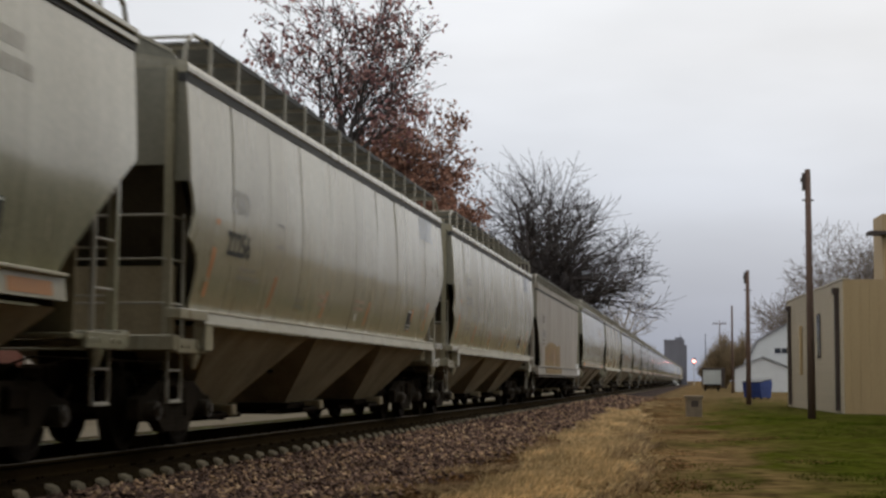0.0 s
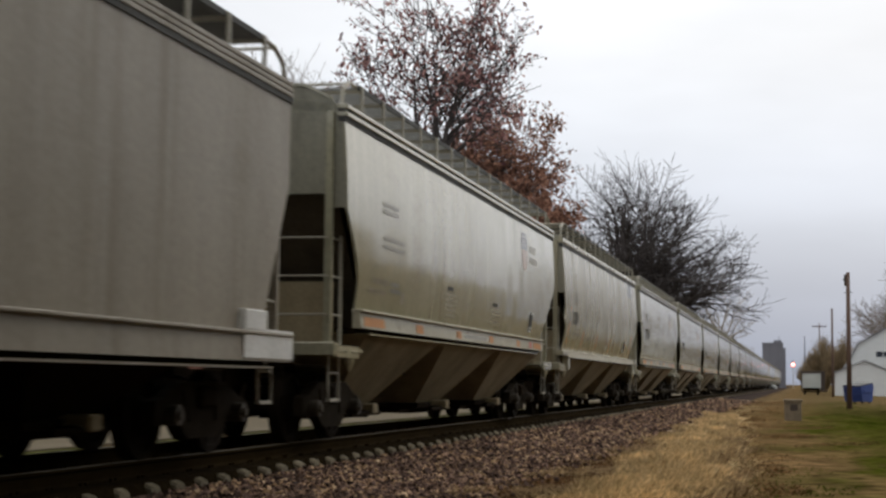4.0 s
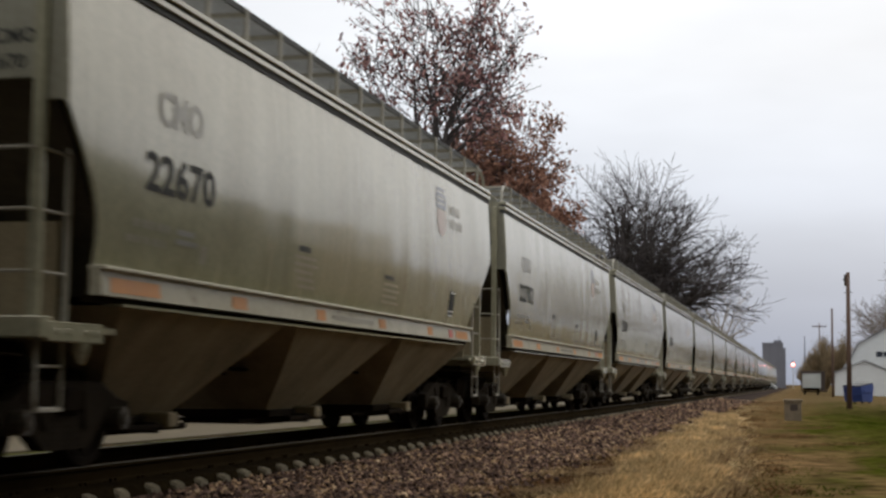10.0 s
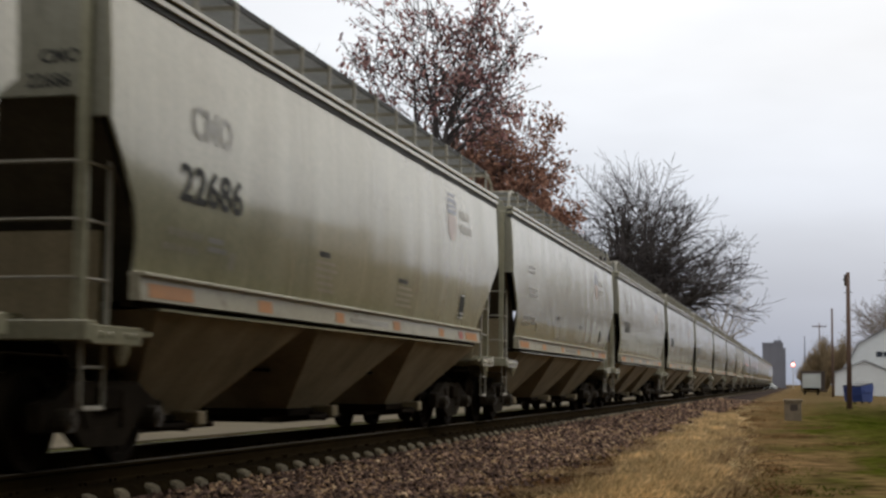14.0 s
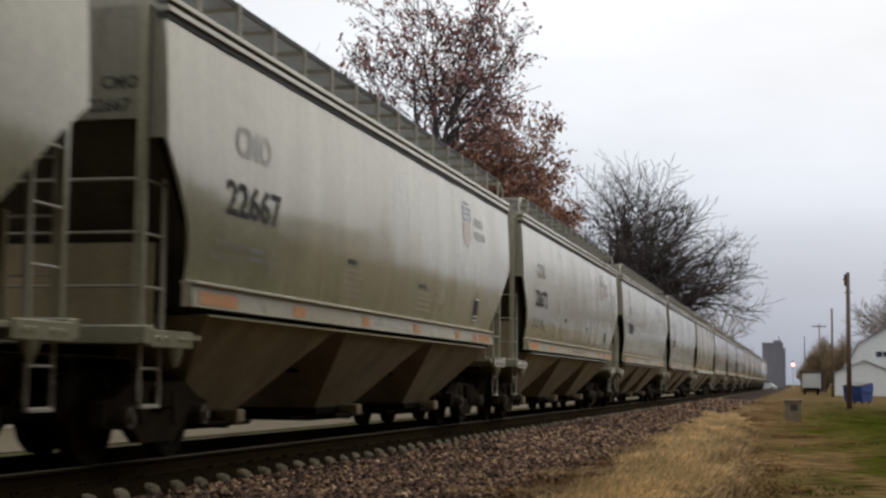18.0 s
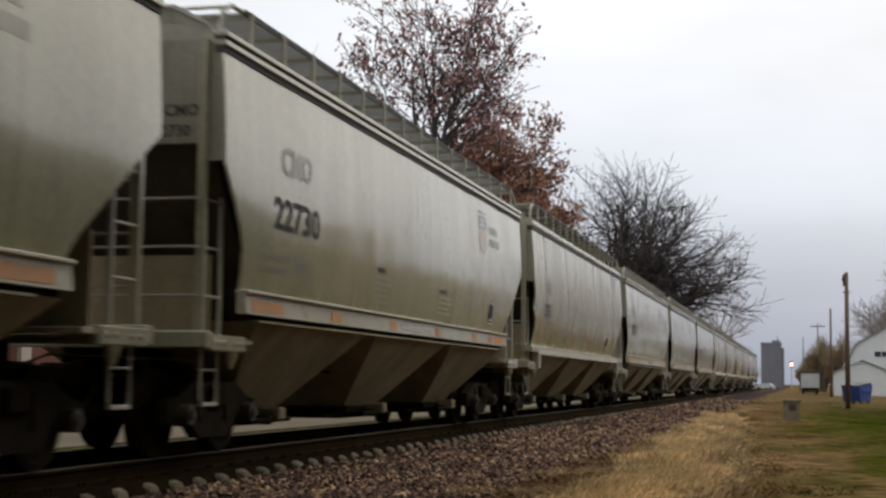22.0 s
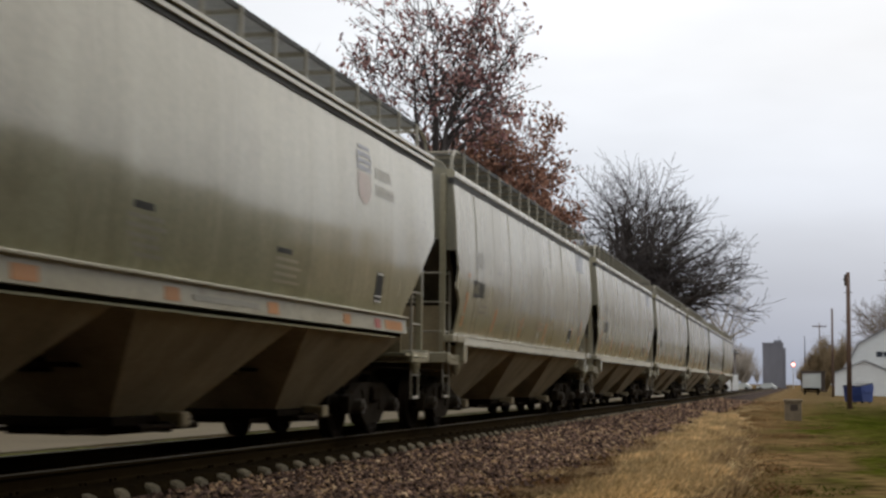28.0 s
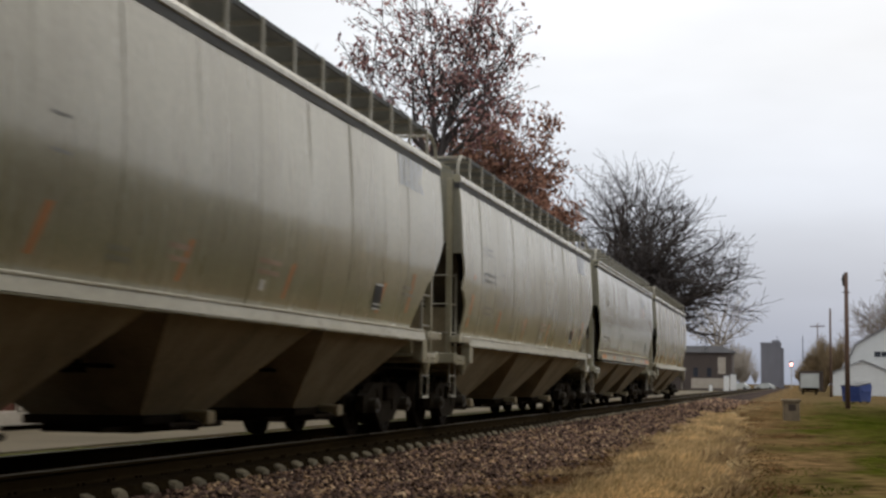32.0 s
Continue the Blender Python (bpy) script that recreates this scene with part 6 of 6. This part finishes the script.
def dumpster():
    d = thing("dumpster", "blue steel dumpster with a sloping black lid", "dumpster", (3.92, 107, GROUND), -38)
    s = Shape().extrude([(-0.55, 0.15), (0.55, 0.15), (0.75, 1.20), (0.62, 1.42), (-0.75, 1.20)], -0.74, 0.74, "x")
    part("body", s, M["dumpster"], d)
    part("lid", Shape().extrude([(-0.78, 1.21), (0.64, 1.43), (0.64, 1.48), (-0.78, 1.26)], -0.77, 0.77, "x"), M["black_plastic"], d, "black plastic lid")
    for x in (-0.79, 0.75):
        part("fork_pocket", Shape().box(x, x + 0.06, -0.45, 0.45, 0.75, 0.95, 0.01), M["dumpster"], d)
    part("rib", Shape().box(-0.75, 0.75, -0.69, -0.62, 0.62, 0.70), M["dumpster"], d)
    for x in (-0.6, 0.6):
        part("caster", Shape().disc(x - 0.04, x + 0.04, 0.09, -0.4, 0.09, 10).box(x - 0.05, x + 0.05, -0.46, -0.34, 0.09, 0.18), M["tyre"], d)
        part("caster", Shape().disc(x - 0.04, x + 0.04, 0.09, 0.4, 0.09, 10).box(x - 0.05, x + 0.05, 0.34, 0.46, 0.09, 0.18), M["tyre"], d)
    part("white_mark", Shape().box(-0.1, 0.25, -0.672, -0.66, 0.95, 1.05), M["white"], d)


dumpster()


def box_trailer():
    t = thing("box_trailer", "white box trailer with a dark open chassis", "trailer", (1.35, 196, GROUND))
    part("box", Shape().box(-1.2, 1.2, 0, 6, 0.85, 2.75, 0.03), M["trailer_skin"], t)
    part("top_trim", Shape().box(-1.34, 1.75, -0.10, 6.05, 2.75, 3.0, 0.02), M["brown_trim"], t, "dark overhanging top")
    part("corner_trim", Shape().box(-1.30, -1.14, -0.05, 0.0, 0.4, 2.75), M["brown_trim"], t)
    part("side_rack", Shape().box(1.22, 1.70, 0.0, 5.6, 0.5, 2.75, 0.02), M["brown_trim"], t, "dark rack on the flank")
    part("chassis", Shape().box(-1.0, 1.0, 0.2, 5.8, 0.55, 0.85), M["grime"], t)
    for x in (-0.95, 0.7):
        for y in (0.9, 4.8):
            part("wheel", Shape().disc(x, x + 0.25, 0.42, y, 0.42, 14), M["tyre"], t)
    part("ramp", Shape().box(-1.1, 1.1, -1.0, -0.1, 0.3, 0.5), M["grime"], t)


box_trailer()


def relay_box():
    b = thing("relay_box", "weathered concrete trackside box with a dark recess", "box", (-0.28, 55.0, GROUND), 6)
    part("body", Shape().box(-0.28, 0.28, -0.25, 0.25, -0.05, 0.66, 0.02), M["concrete"], b)
    part("lid", Shape().box(-0.33, 0.33, -0.30, 0.30, 0.66, 0.76, 0.02), M["concrete"], b)
    part("recess", Shape().box(-0.12, 0.14, -0.262, -0.252, 0.35, 0.58), M["brown_trim"], b)


relay_box()


# ---------------------------------------------------------------- the far end of the line
def elevator():
    e = thing("grain_elevator", "tall dark grey grain elevator tower", "elevator", (-7.9, 470, GROUND))
    part("tower", Shape().box(-3.6, 2.6, 0, 8, 0, 13.7, 0.05), M["silo"], e)
    part("annex", Shape().box(2.6, 3.4, 1, 7, 0, 12.6, 0.05), M["silo"], e)
    part("parapet", Shape().box(-3.75, 2.75, -0.15, 8.15, 13.7, 14.2, 0.03), M["silo"], e)
    part("vent_mast", Shape().tube([(1.4, 3, 14.2), (1.4, 3, 16.4)], [0.12, 0.06], 6), M["grime"], e)
    part("headhouse", Shape().box(-0.2, 2.2, 2, 5, 14.2, 15.0, 0.03), M["silo"], e)


elevator()


def crossing_signal():
    s = thing("crossing_signal", "railway signal mast with a glowing red lamp", "signal", (-2.0, 420, GROUND))
    part("mast", Shape().tube([(0, 0, 0), (0, 0, 7.4)], [0.10, 0.08], 8), M["ladder"], s)
    part("head", Shape().box(-0.35, 0.35, -0.15, 0.15, 6.0, 7.6, 0.05), M["grime"], s)
    glow = bpy.data.materials.new("red_signal_glow")
    glow.use_nodes = True
    p = glow.node_tree.nodes["Principled BSDF"]
    p.inputs["Base Color"].default_value = (0.7, 0.05, 0.04, 1)
    p.inputs["Emission Color"].default_value = (1.0, 0.30, 0.24, 1)
    p.inputs["Emission Strength"].default_value = 9.0
    part("lamp", Shape().disc(-0.3, 0.3, 0.42, -0.2, 6.8, 14), glow, s, "bright red lamp")
    mast = thing("radio_mast", "thin distant radio mast", "mast", (1.6, 560, GROUND))
    part("lattice", Shape().tube([(0, 0, 0), (0, 0, 19)], [0.35, 0.15], 4), M["grime"], mast)


crossing_signal()


def depot():
    d = thing("brick_depot", "low dark brick building with a pale panel", "building", (-17.0, 268, GROUND))
    part("wall", Shape().box(-9, 5.4, 0, 9, 0, 6.8, 0.03), M["brick_far"], d)
    part("roof", Shape().extrude([(-9.5, 6.8), (5.9, 6.8), (5.9, 7.1), (3.5, 8.0), (-7.5, 8.0), (-9.5, 7.1)], -0.5, 9.5), M["roofing"], d)
    for x in (-1.5, 0.9):
        w = part("window", Shape().box(x, x + 1.0, -0.06, -0.005, 2.4, 4.2, 0.01), M["brick_far"], d)
        part("pane", Shape().box(x + 0.1, x + 0.9, -0.07, -0.061, 2.5, 4.1), M["dark_glass"], w)
    part("sign_panel", Shape().box(2.9, 4.3, -0.10, -0.005, 3.0, 6.0, 0.02), M["concrete_pale"], d, "pale upright panel on the end of the wall")
    part("shop_front", Shape().box(-1.8, 5.2, -0.05, -0.004, 0.4, 2.2, 0.01), M["concrete_pale"], d)
    for i, (x, y, w, h, m, name, lab) in enumerate(((-12.3, 262, 0.9, 2.6, "white", "sign_board", "white sign board by the depot"), (-11.2, 264, 1.0, 2.9, "white", "white_shed", "small white shed by the track"),
                                                    (-14.6, 255, 0.5, 1.0, "white", "white_drum", "white drum beside the track"))):
        o = thing(name, lab, name.split("_")[1], (x, y, GROUND))
        part("body", Shape().box(-w / 2, w / 2, -0.4, 0.4, 0, h, 0.04), M[m], o)
        part("cap", Shape().box(-w / 2 - 0.06, w / 2 + 0.06, -0.46, 0.46, h, h + 0.12, 0.02), M["roofing"], o)
    for x, y, m in ((-7.2, 330, "trailer_skin"), (-12.0, 310, "trailer_skin")):
        c = thing("parked_car", "pale parked car near the crossing", "car", (x, y, GROUND), 80, group="parked cars")
        part("body", Shape().extrude([(-2.1, 0.3), (2.1, 0.3), (2.15, 0.8), (1.2, 0.95), (0.7, 1.45), (-1.1, 1.45), (-1.7, 0.95), (-2.15, 0.85)], -0.85, 0.85, "x"), M[m], c)
        part("windscreen", Shape().extrude([(0.78, 1.36), (1.16, 1.0), (1.2, 1.0), (0.82, 1.40)], -0.7, 0.7, "x"), M["dark_glass"], c)
        for sx in (-0.87, 0.67):
            for yy in (-1.3, 1.3):
                part("wheel", Shape().disc(sx, sx + 0.2, 0.32, yy, 0.32, 14), M["tyre"], c)


depot()


# ---------------------------------------------------------------- what moves
def motions():
    # the train runs on steadily, with slight surges
    surge = ((0, 0.35), (1, 0.55), (2, 0.1), (3, 0.0), (6, -0.3), (7, -0.3), (8, -0.88), (9, -0.2), (10, 0.0), (11, -0.55), (12, -0.3), (13, 0.2), (14, -0.2), (17, -0.2), (18, 0.0),
             (19, 0.35), (20, -0.1), (21, 0.15), (22, 0.5), (23, 0.0), (24, 0.3), (25, 0.75), (28, 0.35), (29, 0.0), (30, 0.15), (31, 0.45), (32, 0.0))
    for car, y in zip(CARS, MIDDLE):
        walk(car, [(t, pose(TRACK, y - SPEED * (t - 10.0) + d, 0)) for t, d in surge])
    turn = math.degrees(SPEED / 0.457)
    walk(WHEELS[0], [(i / FPS, pose(0, 0, 0, turn * i / FPS)) for i in range(961)])
    keys = WHEELS[0].animation_data
    for w in WHEELS[1:]:
        w.rotation_mode = "QUATERNION"
        d = w.animation_data_create()
        d.action, d.action_slot = keys.action, keys.action_slot


motions()
